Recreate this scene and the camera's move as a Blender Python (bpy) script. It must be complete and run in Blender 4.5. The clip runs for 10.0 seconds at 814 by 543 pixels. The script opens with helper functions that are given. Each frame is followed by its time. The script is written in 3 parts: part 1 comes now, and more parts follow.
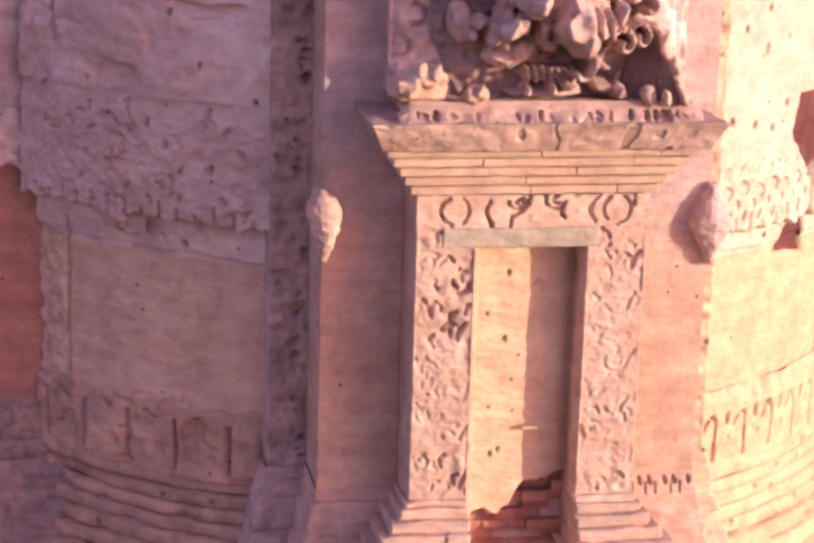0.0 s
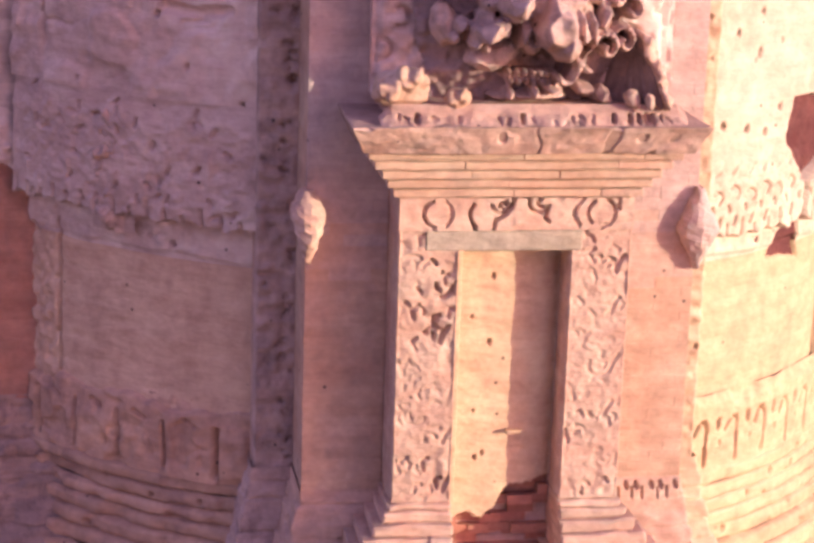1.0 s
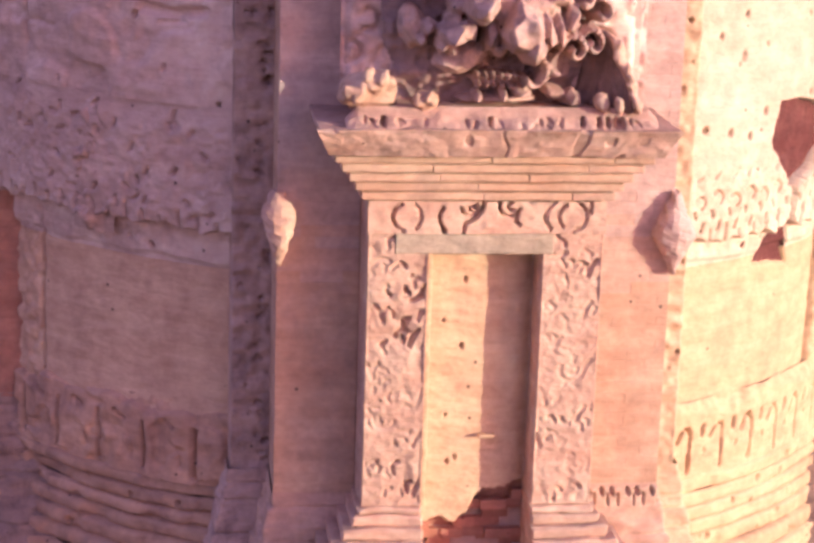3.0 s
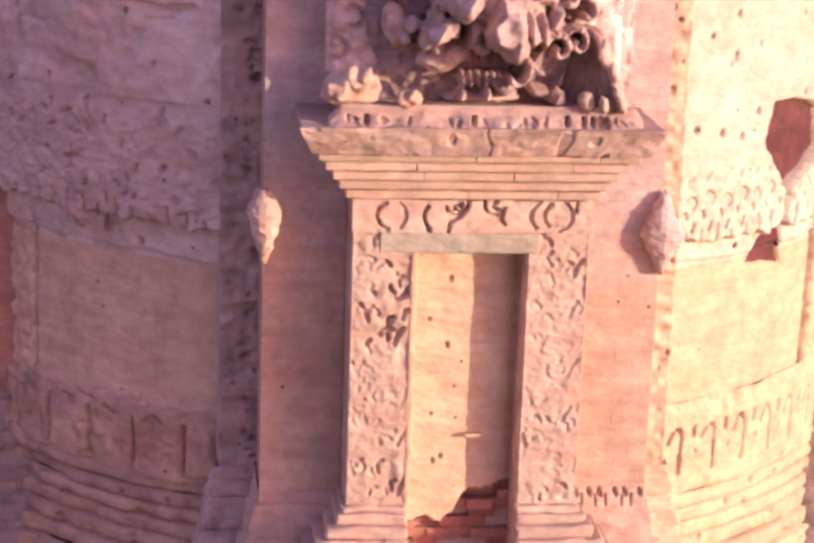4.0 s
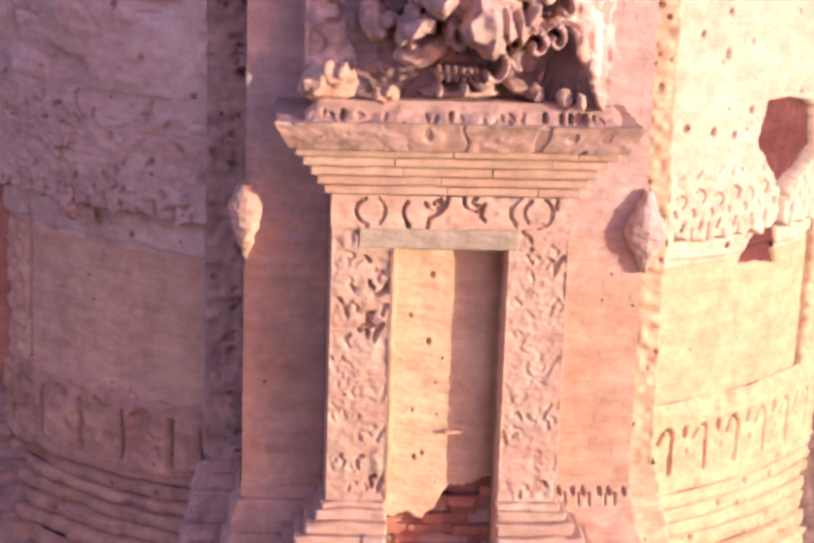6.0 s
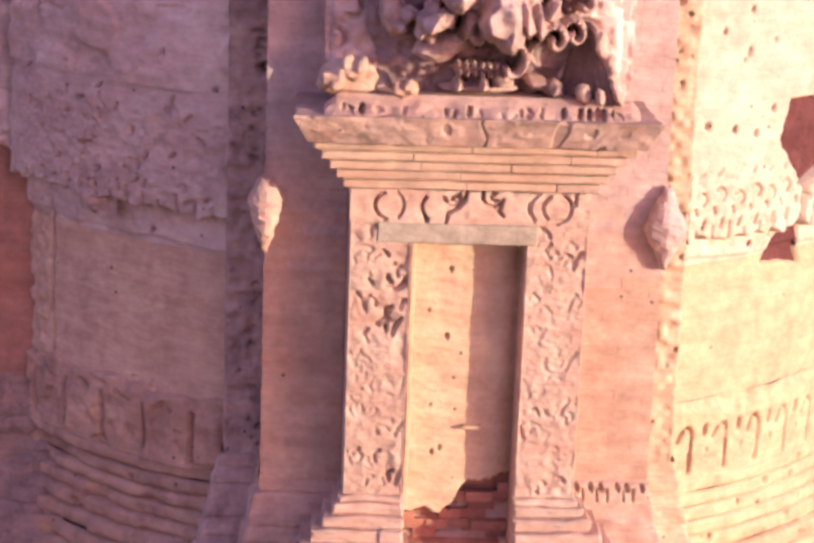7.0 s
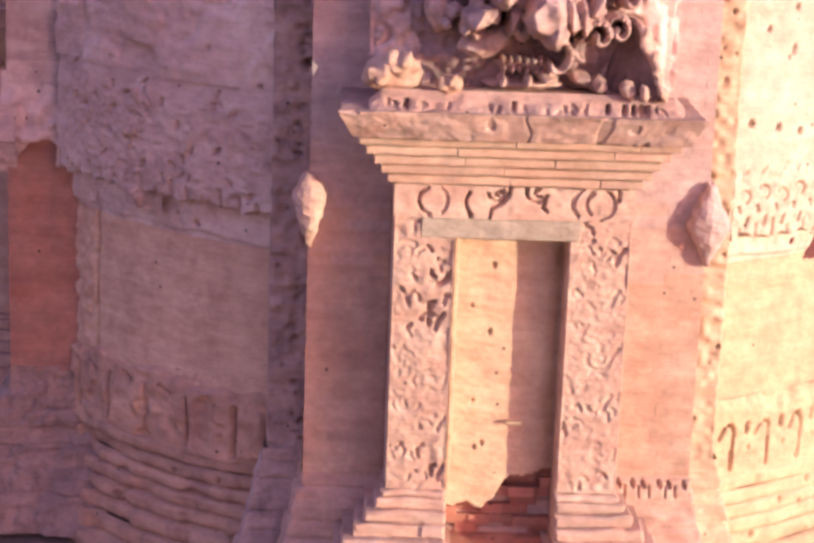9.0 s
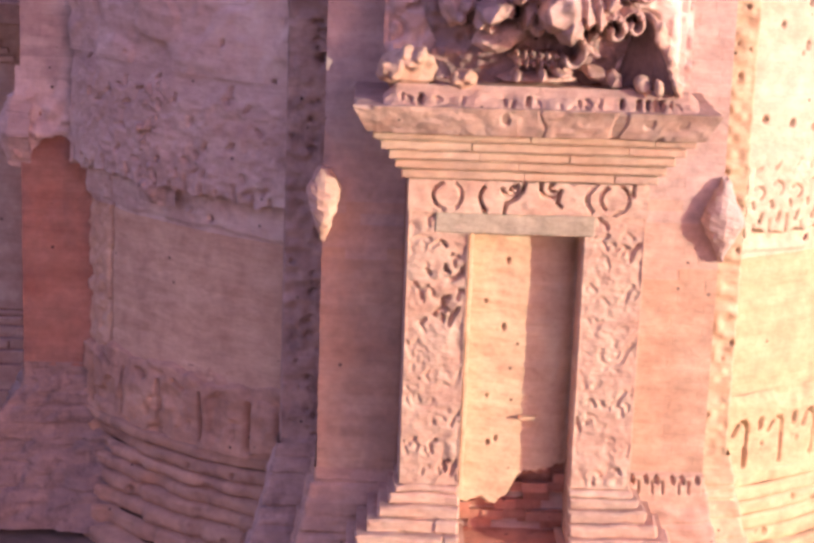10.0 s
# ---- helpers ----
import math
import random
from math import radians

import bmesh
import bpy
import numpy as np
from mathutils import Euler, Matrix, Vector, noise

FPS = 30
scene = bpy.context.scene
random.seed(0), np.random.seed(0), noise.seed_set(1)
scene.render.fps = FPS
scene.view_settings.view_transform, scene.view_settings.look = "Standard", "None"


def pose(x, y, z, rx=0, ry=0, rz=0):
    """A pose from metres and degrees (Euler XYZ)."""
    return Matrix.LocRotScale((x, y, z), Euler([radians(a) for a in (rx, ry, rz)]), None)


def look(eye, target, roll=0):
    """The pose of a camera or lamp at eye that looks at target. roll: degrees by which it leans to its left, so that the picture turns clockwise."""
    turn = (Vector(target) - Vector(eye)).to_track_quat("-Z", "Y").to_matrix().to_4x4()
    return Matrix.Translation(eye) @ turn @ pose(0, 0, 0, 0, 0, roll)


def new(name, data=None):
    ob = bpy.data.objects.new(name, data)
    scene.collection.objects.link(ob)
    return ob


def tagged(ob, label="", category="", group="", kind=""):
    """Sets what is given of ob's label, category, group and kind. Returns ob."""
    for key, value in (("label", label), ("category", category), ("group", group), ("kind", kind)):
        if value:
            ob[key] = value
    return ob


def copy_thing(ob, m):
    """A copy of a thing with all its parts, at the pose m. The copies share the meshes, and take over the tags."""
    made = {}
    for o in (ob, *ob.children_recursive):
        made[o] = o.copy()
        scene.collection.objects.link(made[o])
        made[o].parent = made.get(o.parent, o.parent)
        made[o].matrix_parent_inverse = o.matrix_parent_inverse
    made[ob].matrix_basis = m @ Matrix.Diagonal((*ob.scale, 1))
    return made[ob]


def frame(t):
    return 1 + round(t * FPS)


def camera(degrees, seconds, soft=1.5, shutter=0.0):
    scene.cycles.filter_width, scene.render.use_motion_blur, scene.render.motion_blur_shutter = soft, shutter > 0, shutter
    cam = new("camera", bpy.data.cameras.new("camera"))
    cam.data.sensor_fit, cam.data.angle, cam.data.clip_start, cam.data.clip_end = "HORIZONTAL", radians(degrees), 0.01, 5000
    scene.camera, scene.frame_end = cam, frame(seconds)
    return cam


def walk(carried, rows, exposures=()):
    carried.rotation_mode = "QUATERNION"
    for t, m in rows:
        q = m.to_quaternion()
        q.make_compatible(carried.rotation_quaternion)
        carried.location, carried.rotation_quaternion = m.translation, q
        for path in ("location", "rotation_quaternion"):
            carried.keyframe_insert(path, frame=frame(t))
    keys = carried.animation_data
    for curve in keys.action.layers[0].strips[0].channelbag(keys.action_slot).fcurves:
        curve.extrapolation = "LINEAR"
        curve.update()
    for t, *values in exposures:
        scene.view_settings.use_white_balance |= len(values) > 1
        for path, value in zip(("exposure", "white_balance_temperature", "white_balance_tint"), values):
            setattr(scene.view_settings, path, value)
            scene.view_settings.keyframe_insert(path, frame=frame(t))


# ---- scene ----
cam = camera(21.7, 10.0, soft=3.3)
PATH = [
    (0, (-3.132, -12.495, 4.981), (-2.776, -10.595, 4.467), 1.7),
    (0.5, (-2.925, -12.514, 5.003), (-2.592, -10.61, 4.487), 1.8),
    (1, (-2.747, -12.53, 5.015), (-2.433, -10.624, 4.498), 1.8),
    (1.5, (-2.564, -12.544, 5.013), (-2.269, -10.634, 4.497), 1.8),
    (2, (-2.385, -12.544, 5.033), (-2.11, -10.632, 4.515), 1.8),
    (2.5, (-2.235, -12.558, 5.027), (-1.976, -10.643, 4.51), 1.8),
    (4, (-1.752, -12.575, 5.052), (-1.545, -10.656, 4.529), 1.9),
    (4.5, (-1.578, -12.599, 5.039), (-1.39, -10.677, 4.519), 2.0),
    (5, (-1.421, -12.594, 5.057), (-1.25, -10.671, 4.533), 2.0),
    (6.5, (-1.06, -12.646, 4.998), (-0.944, -10.719, 4.477), 2.0),
    (7, (-1.022, -12.666, 4.976), (-0.924, -10.737, 4.456), 2.1),
    (7.5, (-1.021, -12.694, 4.964), (-0.936, -10.765, 4.445), 2.0),
    (8, (-1.027, -12.697, 4.973), (-0.951, -10.767, 4.452), 2.1),
    (8.5, (-1.041, -12.715, 4.968), (-0.973, -10.786, 4.447), 2.1),
    (9, (-1.056, -12.727, 4.937), (-0.994, -10.796, 4.419), 2.1),
    (9.5, (-1.076, -12.732, 4.923), (-1.018, -10.801, 4.405), 2.1),
    (10, (-1.089, -12.737, 4.89), (-1.035, -10.805, 4.374), 2.1),
]
walk(cam, [(t, look(e, a, r)) for t, e, a, r in PATH],
     exposures=[(0, 1.11, 6850, 95), (10, 1.11, 6850, 95)])

# ---- light ----
SUN_TURN, SUN_HEIGHT = 54.5, 9.0          # degrees to the right of the niche's axis, degrees up
sun = new("sun", bpy.data.lights.new("sun", "SUN"))
sun.data.energy, sun.data.angle, sun.data.color = 2.5, radians(0.6), (0.62, 1.0, 0.50)
to_sun = Vector((math.sin(radians(SUN_TURN)), -math.cos(radians(SUN_TURN)), math.tan(radians(SUN_HEIGHT))))
sun.matrix_world = look(to_sun * 30, (0, 0, 0))
world = bpy.data.worlds.new("sky")
scene.world = world
world.use_nodes = True
wn = world.node_tree
sky = wn.nodes.new("ShaderNodeTexSky")
sky.sky_type, sky.sun_disc = "NISHITA", False
sky.ozone_density, sky.dust_density = 1.4, 1.2
sky.sun_elevation, sky.sun_rotation = radians(SUN_HEIGHT), radians(180 - SUN_TURN)
wn.links.new(sky.outputs[0], wn.nodes["Background"].inputs[0])
wn.nodes["Background"].inputs[1].default_value = 0.15


# ---- materials ----
def stone(name, main, other, stain, big=1.6, fine=26.0, rough=0.9, bump=0.5, spread=0.12, stains=0.5, course=0.0, pits=6.5):
    """Weathered brick or stone: two hues in large patches, stains, fine grain, pitted relief, brick courses as faint lines."""
    m = bpy.data.materials.new(name)
    m.use_nodes = True
    t = m.node_tree
    n, l = t.nodes, t.links
    bsdf = n["Principled BSDF"]
    place = n.new("ShaderNodeNewGeometry")

    def grain(scale, detail=6.0, stretch=(1, 1, 1), rough_=0.6):
        mp = n.new("ShaderNodeMapping")
        mp.inputs["Scale"].default_value = stretch
        l.new(place.outputs["Position"], mp.inputs[0])
        k = n.new("ShaderNodeTexNoise")
        k.inputs["Scale"].default_value, k.inputs["Detail"].default_value, k.inputs["Roughness"].default_value = scale, detail, rough_
        l.new(mp.outputs[0], k.inputs[0])
        return k.outputs[0]

    def ramp(src, a, b):
        r = n.new("ShaderNodeValToRGB")
        r.color_ramp.elements[0].position, r.color_ramp.elements[1].position = a, b
        l.new(src, r.inputs[0])
        return r.outputs[0]

    def mix(kind, fac, a, b):
        x = n.new("ShaderNodeMix")
        x.data_type, x.blend_type = "RGBA", kind
        for sock, v in ((x.inputs[0], fac), (x.inputs[6], a), (x.inputs[7], b)):
            if isinstance(v, (int, float)):
                sock.default_value = v
            elif isinstance(v, tuple):
                sock.default_value = (*v, 1)
            else:
                l.new(v, sock)
        return x.outputs[2]

    col = mix("MIX", ramp(grain(big, 5, (1, 1, 1.7)), 0.38, 0.62), main, other)
    st = ramp(grain(big * 2.3, 8, (1, 1, 0.55), 0.7), 0.50, 0.68)
    scale_ = n.new("ShaderNodeMath")
    scale_.operation = "MULTIPLY"
    l.new(st, scale_.inputs[0])
    scale_.inputs[1].default_value = stains
    col = mix("MIX", scale_.outputs[0], col, stain)
    fine_out = grain(fine * 0.7, 5, (1, 1, 1.15), 0.6)
    col = mix("OVERLAY", 0.22, col, fine_out)
    blot = grain(6.5, 4, (1, 1, 1.15), 0.55)
    col = mix("OVERLAY", 0.34, col, blot)
    streak = grain(2.2, 5, (0.45, 0.45, 4.5), 0.65)
    col = mix("SOFT_LIGHT", 0.42, col, streak)
    cells = n.new("ShaderNodeTexVoronoi")
    cells.inputs["Scale"].default_value = pits
    l.new(place.outputs["Position"], cells.inputs["Vector"])
    near = n.new("ShaderNodeMapRange")
    near.inputs[1].default_value, near.inputs[2].default_value, near.inputs[3].default_value, near.inputs[4].default_value = 0.05, 0.10, 1.0, 0.0
    l.new(cells.outputs["Distance"], near.inputs[0])
    tell = n.new("ShaderNodeSeparateColor")
    l.new(cells.outputs["Color"], tell.inputs[0])
    some = n.new("ShaderNodeMath")
    some.operation = "GREATER_THAN"
    l.new(tell.outputs[0], some.inputs[0])
    some.inputs[1].default_value = 0.62
    pit = n.new("ShaderNodeMath")
    pit.operation = "MULTIPLY"
    l.new(near.outputs[0], pit.inputs[0])
    l.new(some.outputs[0], pit.inputs[1])
    col = mix("MIX", pit.outputs[0], col, tuple(c * 0.35 for c in stain))
    info = n.new("ShaderNodeObjectInfo")
    vary = n.new("ShaderNodeMapRange")
    vary.inputs[3].default_value, vary.inputs[4].default_value = 1 - spread, 1 + spread
    l.new(info.outputs["Random"], vary.inputs[0])
    col = mix("MULTIPLY", 1.0, col, vary.outputs[0])
    l.new(col, bsdf.inputs["Base Color"])
    bsdf.inputs["Roughness"].default_value = rough
    bsdf.inputs["Specular IOR Level"].default_value = 0.25
    b1 = n.new("ShaderNodeBump")
    b1.inputs["Strength"].default_value, b1.inputs["Distance"].default_value = bump * 0.55, 0.015
    l.new(fine_out, b1.inputs["Height"])
    b2 = n.new("ShaderNodeBump")
    b2.inputs["Strength"].default_value, b2.inputs["Distance"].default_value = bump, 0.04
    l.new(grain(7.0, 5, (1, 1, 2.2)), b2.inputs["Height"])
    l.new(b1.outputs[0], b2.inputs["Normal"])
    out = b2
    if course:
        wv = n.new("ShaderNodeTexWave")
        wv.wave_type, wv.bands_direction, wv.wave_profile = "BANDS", "Z", "SAW"
        wv.inputs["Scale"].default_value, wv.inputs["Distortion"].default_value = 0.314 / course, 1.2
        wv.inputs["Detail"].default_value, wv.inputs["Detail Scale"].default_value = 3.0, 1.2
        l.new(place.outputs["Position"], wv.inputs[0])
        b3 = n.new("ShaderNodeBump")
        b3.inputs["Strength"].default_value, b3.inputs["Distance"].default_value = 0.35, 0.012
        l.new(wv.outputs[0], b3.inputs["Height"])
        l.new(b2.outputs[0], b3.inputs["Normal"])
        out = b3
    l.new(out.outputs[0], bsdf.inputs["Normal"])
    return m


M_UPPER = stone("pale_upper_wall", (0.67, 0.48, 0.42), (0.53, 0.34, 0.295), (0.30, 0.18, 0.17), 0.9, 20, course=0.075)
M_WALL = stone("ochre_wall", (0.57, 0.405, 0.255), (0.55, 0.365, 0.23), (0.42, 0.26, 0.17), 1.1, 20, stains=0.45, course=0.075)
# copy of the upper wall with the sunlit side's hue in its colour
M_UPPER_LIT = stone("lit_cream_wall", (0.62, 0.48, 0.375), (0.58, 0.43, 0.32), (0.43, 0.30, 0.22), 1.0, 20, stains=0.3, course=0.075)
# lit copy of the strips' colour, for a bay's right side
M_STRIP_LIT = stone("lit_cream_strip", (0.60, 0.435, 0.30), (0.56, 0.39, 0.27), (0.42, 0.28, 0.20), 1.6, 24, stains=0.4)
# copy of the ochre wall with the shaded side's hue in its colour
M_WALL_SHADED = stone("shaded_rose_wall", (0.62, 0.395, 0.28), (0.57, 0.34, 0.24), (0.38, 0.21, 0.16), 1.1, 20, stains=0.4, course=0.075)
M_BRICK = stone("red_brick", (0.50, 0.285, 0.20), (0.54, 0.355, 0.26), (0.38, 0.245, 0.21), 1.5, 26, spread=0.05, stains=0.5)
# bared red brick; the hollow's shade is put into its colour
M_BARE_SHADED = stone("bared_brick", (0.13, 0.035, 0.033), (0.17, 0.055, 0.05), (0.08, 0.025, 0.025), 3.0, 30)
M_BRICKTOP = stone("lichen_brick", (0.51, 0.34, 0.295), (0.56, 0.40, 0.36), (0.35, 0.24, 0.235), 1.5, 26, spread=0.05, stains=0.5)
M_BRICKMID = stone("half_lichen_brick", (0.505, 0.305, 0.24), (0.55, 0.37, 0.305), (0.365, 0.24, 0.22), 1.5, 26, spread=0.05, stains=0.5)
M_PIER = stone("deep_red_brick", (0.40, 0.155, 0.105), (0.45, 0.21, 0.15), (0.28, 0.14, 0.12), 1.8, 26, spread=0.08, stains=0.6)
M_RAW = stone("broken_brick", (0.42, 0.15, 0.10), (0.47, 0.21, 0.14), (0.24, 0.08, 0.06), 3.0, 30, spread=0.2)
M_PORTAL = stone("carved_brick", (0.53, 0.31, 0.235), (0.58, 0.39, 0.30), (0.42, 0.22, 0.17), 2.4, 36, stains=0.4)
M_LINTEL = stone("grey_stone", (0.34, 0.275, 0.215), (0.38, 0.30, 0.23), (0.27, 0.205, 0.165), 4.0, 40)
# shaded copy of the strips' colour, also on the centre ornament
M_STRIP_SHADED = stone("shaded_mauve_strip", (0.49, 0.325, 0.275), (0.40, 0.255, 0.225), (0.21, 0.13, 0.125), 2.2, 30, stains=0.75)
M_LOWER = stone("worn_red_masonry", (0.54, 0.315, 0.22), (0.47, 0.265, 0.19), (0.26, 0.14, 0.12), 1.3, 22, stains=0.65, course=0.075)
M_RUBBLE = stone("grey_rubble", (0.33, 0.21, 0.175), (0.25, 0.165, 0.145), (0.13, 0.085, 0.08), 4.0, 18, stains=0.7, bump=0.9)
# kept dark so the terrace throws less sunlight up at the walls
M_TERRACE = stone("low_bounce_terrace_brick", (0.25, 0.165, 0.13), (0.20, 0.145, 0.11), (0.12, 0.09, 0.07), 0.9, 12)
M_SLAB = stone("stained_slab", (0.45, 0.265, 0.21), (0.50, 0.325, 0.265), (0.25, 0.155, 0.135), 3.2, 34, stains=0.6)
M_PANEL = stone("ochre_plaster", (0.61, 0.39, 0.255), (0.63, 0.43, 0.28), (0.52, 0.29, 0.20), 2.0, 30, stains=0.4, spread=0.03)
M_KALA = stone("carved_mask_stone", (0.62, 0.405, 0.34), (0.50, 0.30, 0.25), (0.16, 0.10, 0.10), 4.0, 34, stains=0.6)
# shade behind the mask and on the wing's flank, put into the colour
M_DEEP_SHADE = stone("shade_dark_stone", (0.27, 0.17, 0.16), (0.33, 0.21, 0.19), (0.15, 0.09, 0.09), 3.0, 30, stains=0.6)
M_BASE = stone("grey_base_brick", (0.51, 0.315, 0.235), (0.45, 0.27, 0.215), (0.27, 0.17, 0.155), 1.6, 24, course=0.075)
M_GRASS = stone("dry_grass", (0.08, 0.10, 0.03), (0.14, 0.12, 0.05), (0.18, 0.13, 0.08), 0.6, 9)

# ---- building blocks ----
C = 4.47          # the round body's axis lies this far behind the niche's face
R = 3.62          # radius of its plain wall


def base_at(name, angle, label, category, group="", kind=""):
    """An Empty on the axis of the body, turned to one of its sides."""
    ob = new(name)
    ob.matrix_world = pose(0, C, 0, 0, 0, angle)
    return tagged(ob, label, category, group, kind)


def part(name, bm, mat, parent, label="", smooth=False):
    me = bpy.data.meshes.new(name)
    if isinstance(bm, bmesh.types.BMesh):
        bmesh.ops.recalc_face_normals(bm, faces=bm.faces)
        bm.to_mesh(me)
        bm.free()
    else:
        me.from_pydata(*bm)
    me.materials.append(mat)
    if smooth:
        me.polygons.foreach_set("use_smooth", [True] * len(me.polygons))
    ob = new(name, me)
    ob.parent = parent
    if label:
        ob["label"] = label
    return ob


def block(bm, x0, x1, y0, y1, z0, z1, bevel=0.008, wear=0.0, cuts=0):
    """A worn block, in the coordinates of the niche (y = 0 on its face, inwards positive)."""
    r = bmesh.ops.create_cube(bm, size=1)
    vs = r["verts"]
    for v in vs:
        v.co = Vector((x0 + (v.co.x + .5) * (x1 - x0), y0 + (v.co.y + .5) * (y1 - y0) - C, z0 + (v.co.z + .5) * (z1 - z0)))
    es = list({e for v in vs for e in v.link_edges})
    if cuts:
        long = [e for e in es if e.calc_length() > 0.3]
        bmesh.ops.subdivide_edges(bm, edges=long, cuts=cuts, use_grid_fill=True)
        es = [e for e in bm.edges if len(e.link_faces) == 2 and e.calc_face_angle(0) > 0.5]
    if bevel:
        bmesh.ops.bevel(bm, geom=es, offset=bevel, segments=1, affect="EDGES")
    if wear:
        for v in bm.verts:
            d = noise.noise_vector(v.co * 4.0) + 0.6 * noise.noise_vector(v.co * 13.0)
            v.co += d * wear
    return bm


def flat(x, y, z):
    return np.stack([x, y - C, z], -1)


def grid(us, vs, place, lost=None):
    """A sheet of cells over the steps us, vs, whose corners are given by place(U, V); cells for which lost(U, V) holds are left out."""
    U, V = np.meshgrid(us, vs, indexing="ij")
    P = place(U, V).reshape(-1, 3)
    a, b = len(us), len(vs)
    i = (np.arange(a - 1)[:, None] * b + np.arange(b - 1)[None, :]).ravel()
    F = np.stack([i, i + b, i + b + 1, i + 1], -1)
    if lost is not None:
        L = lost(U, V)
        F = F[~(L[:-1, :-1] & L[1:, :-1] & L[:-1, 1:] & L[1:, 1:]).ravel()]
    return P.tolist(), [], F.tolist()


def inside(U, V, pts):
    """Whether points lie within an outline."""
    hit = np.zeros(U.shape, bool)
    for (ax, ay), (bx, by) in zip(pts, pts[1:] + pts[:1]):
        if ay != by:
            hit ^= ((ay > V) != (by > V)) & (U < (bx - ax) * (V - ay) / (by - ay) + ax)
    return hit


def stroke(U, V, pts):
    """Distance from a line of points."""
    best = np.full(U.shape, 9.0)
    for (ax, ay), (bx, by) in zip(pts, pts[1:]):
        dx, dy = bx - ax, by - ay
        k = np.clip(((U - ax) * dx + (V - ay) * dy) / (dx * dx + dy * dy + 1e-9), 0, 1)
        best = np.minimum(best, np.hypot(U - ax - k * dx, V - ay - k * dy))
    return best


def ring(U, V, cx, cy, r, a0=-999, a1=999):
    d = np.abs(np.hypot(U - cx, V - cy) - r)
    ang = np.degrees(np.arctan2(V - cy, U - cx))
    return np.where((ang >= a0) & (ang <= a1), d, 9.0)


def arc(U, V, cx, cy, r, a0, a1):
    """Distance from an arc that runs from a0 to a1 degrees."""
    ang = (np.degrees(np.arctan2(V - cy, U - cx)) - a0) % 360
    return np.where(ang <= a1 - a0, np.abs(np.hypot(U - cx, V - cy) - r), 9.0)


def cut(d, half, depth, soft=0.008):
    """Depth of a groove at the distance d from its middle."""
    return -depth * np.clip((half + soft - d) / soft, 0, 1)


def rough(U, V, cell, size, seed):
    """Smooth random unevenness with cells of that many metres."""
    rng = np.random.RandomState(abs(seed) + 1)
    T = rng.rand(64, 64)
    x, y = U / cell, V / cell
    i, j = np.floor(x).astype(int), np.floor(y).astype(int)
    f, g = x - i, y - j
    f, g = f * f * (3 - 2 * f), g * g * (3 - 2 * g)
    at = lambda p, q: T[p % 64, q % 64]
    return size * ((at(i, j) * (1 - f) + at(i + 1, j) * f) * (1 - g) + (at(i, j + 1) * (1 - f) + at(i + 1, j + 1) * f) * g - .5) * 2


def steps(a, b, cell):
    return np.linspace(a, b, max(2, int(round(abs(b - a) / cell)) + 1))


def brick_mesh(w, h, d):
    bm = bmesh.new()
    bmesh.ops.create_cube(bm, size=1)
    for v in bm.verts:
        v.co = Vector((v.co.x * w, v.co.y * d, v.co.z * h))
    bmesh.ops.bevel(bm, geom=bm.edges[:], offset=0.001, segments=1, affect="EDGES")
    me = bpy.data.meshes.new("brick")
    bm.to_mesh(me)
    bm.free()
    return me


def lay_bricks(parent, mat, x0, x1, z0, z1, where, length=0.30, height=0.075, proud=0.0025, seed=1, missing=0.0, top=None, top_from=1.6):
    """Courses of bricks over a face; where(x, z, out) gives the pose of one."""
    rng = random.Random(seed)
    meshes = {}
    rows_ = int((z1 - z0) / height)
    for r in range(rows_):
        z = z0 + (r + .5) * height
        x = x0
        first = True
        while x < x1 - 0.03:
            w = length * (0.5 if first and r % 2 else rng.choice((1, 1, .9, .8)))
            first = False
            w = min(w, x1 - x)
            if x1 - x - w < 0.06:
                w = x1 - x
            lie = z + rng.uniform(-.15, .15) - top_from
            old = 0 if top is None or lie < -.15 else 1 if lie < .15 else 2
            key = round(w, 2), old
            if key not in meshes:
                meshes[key] = brick_mesh(key[0] - 0.0004, height - 0.0006, 0.06)
                meshes[key].materials.append((mat, M_BRICKMID if mat == M_BRICK else mat, top)[old])
            if rng.random() >= missing:
                ob = new("brick", meshes[key])
                ob.parent = parent
                ob.matrix_local = where(x + w / 2, z, proud * rng.random()) @ pose(0, 0, 0, rng.uniform(-.4, .4), rng.uniform(-.2, .2), rng.uniform(-.3, .3))
            x += w


# ---- ground and terrace ----
bm = bmesh.new()
bmesh.ops.create_grid(bm, x_segments=60, y_segments=60, size=1500)
for v in bm.verts:
    v.co.z = -4.6
ground = tagged(part("ground", bm, M_GRASS, None), "flat dry grass round the temple", "ground", kind="structure")

terrace = tagged(new("terrace"), "stepped brick terrace under the round body, darkened to cut bounced light", "terrace", kind="structure")
for k, (h, z0, z1) in enumerate(((7.4, -4.7, -3.4), (6.6, -3.4, -2.4), (5.9, -2.4, -1.55), (5.4, -1.55, -1.15))):
    bm = bmesh.new()
    block(bm, -h, h, C - h, C + h, z0, z1, 0.03)
    for v in bm.verts:
        v.co.y += C
    part("step", bm, M_TERRACE, terrace)


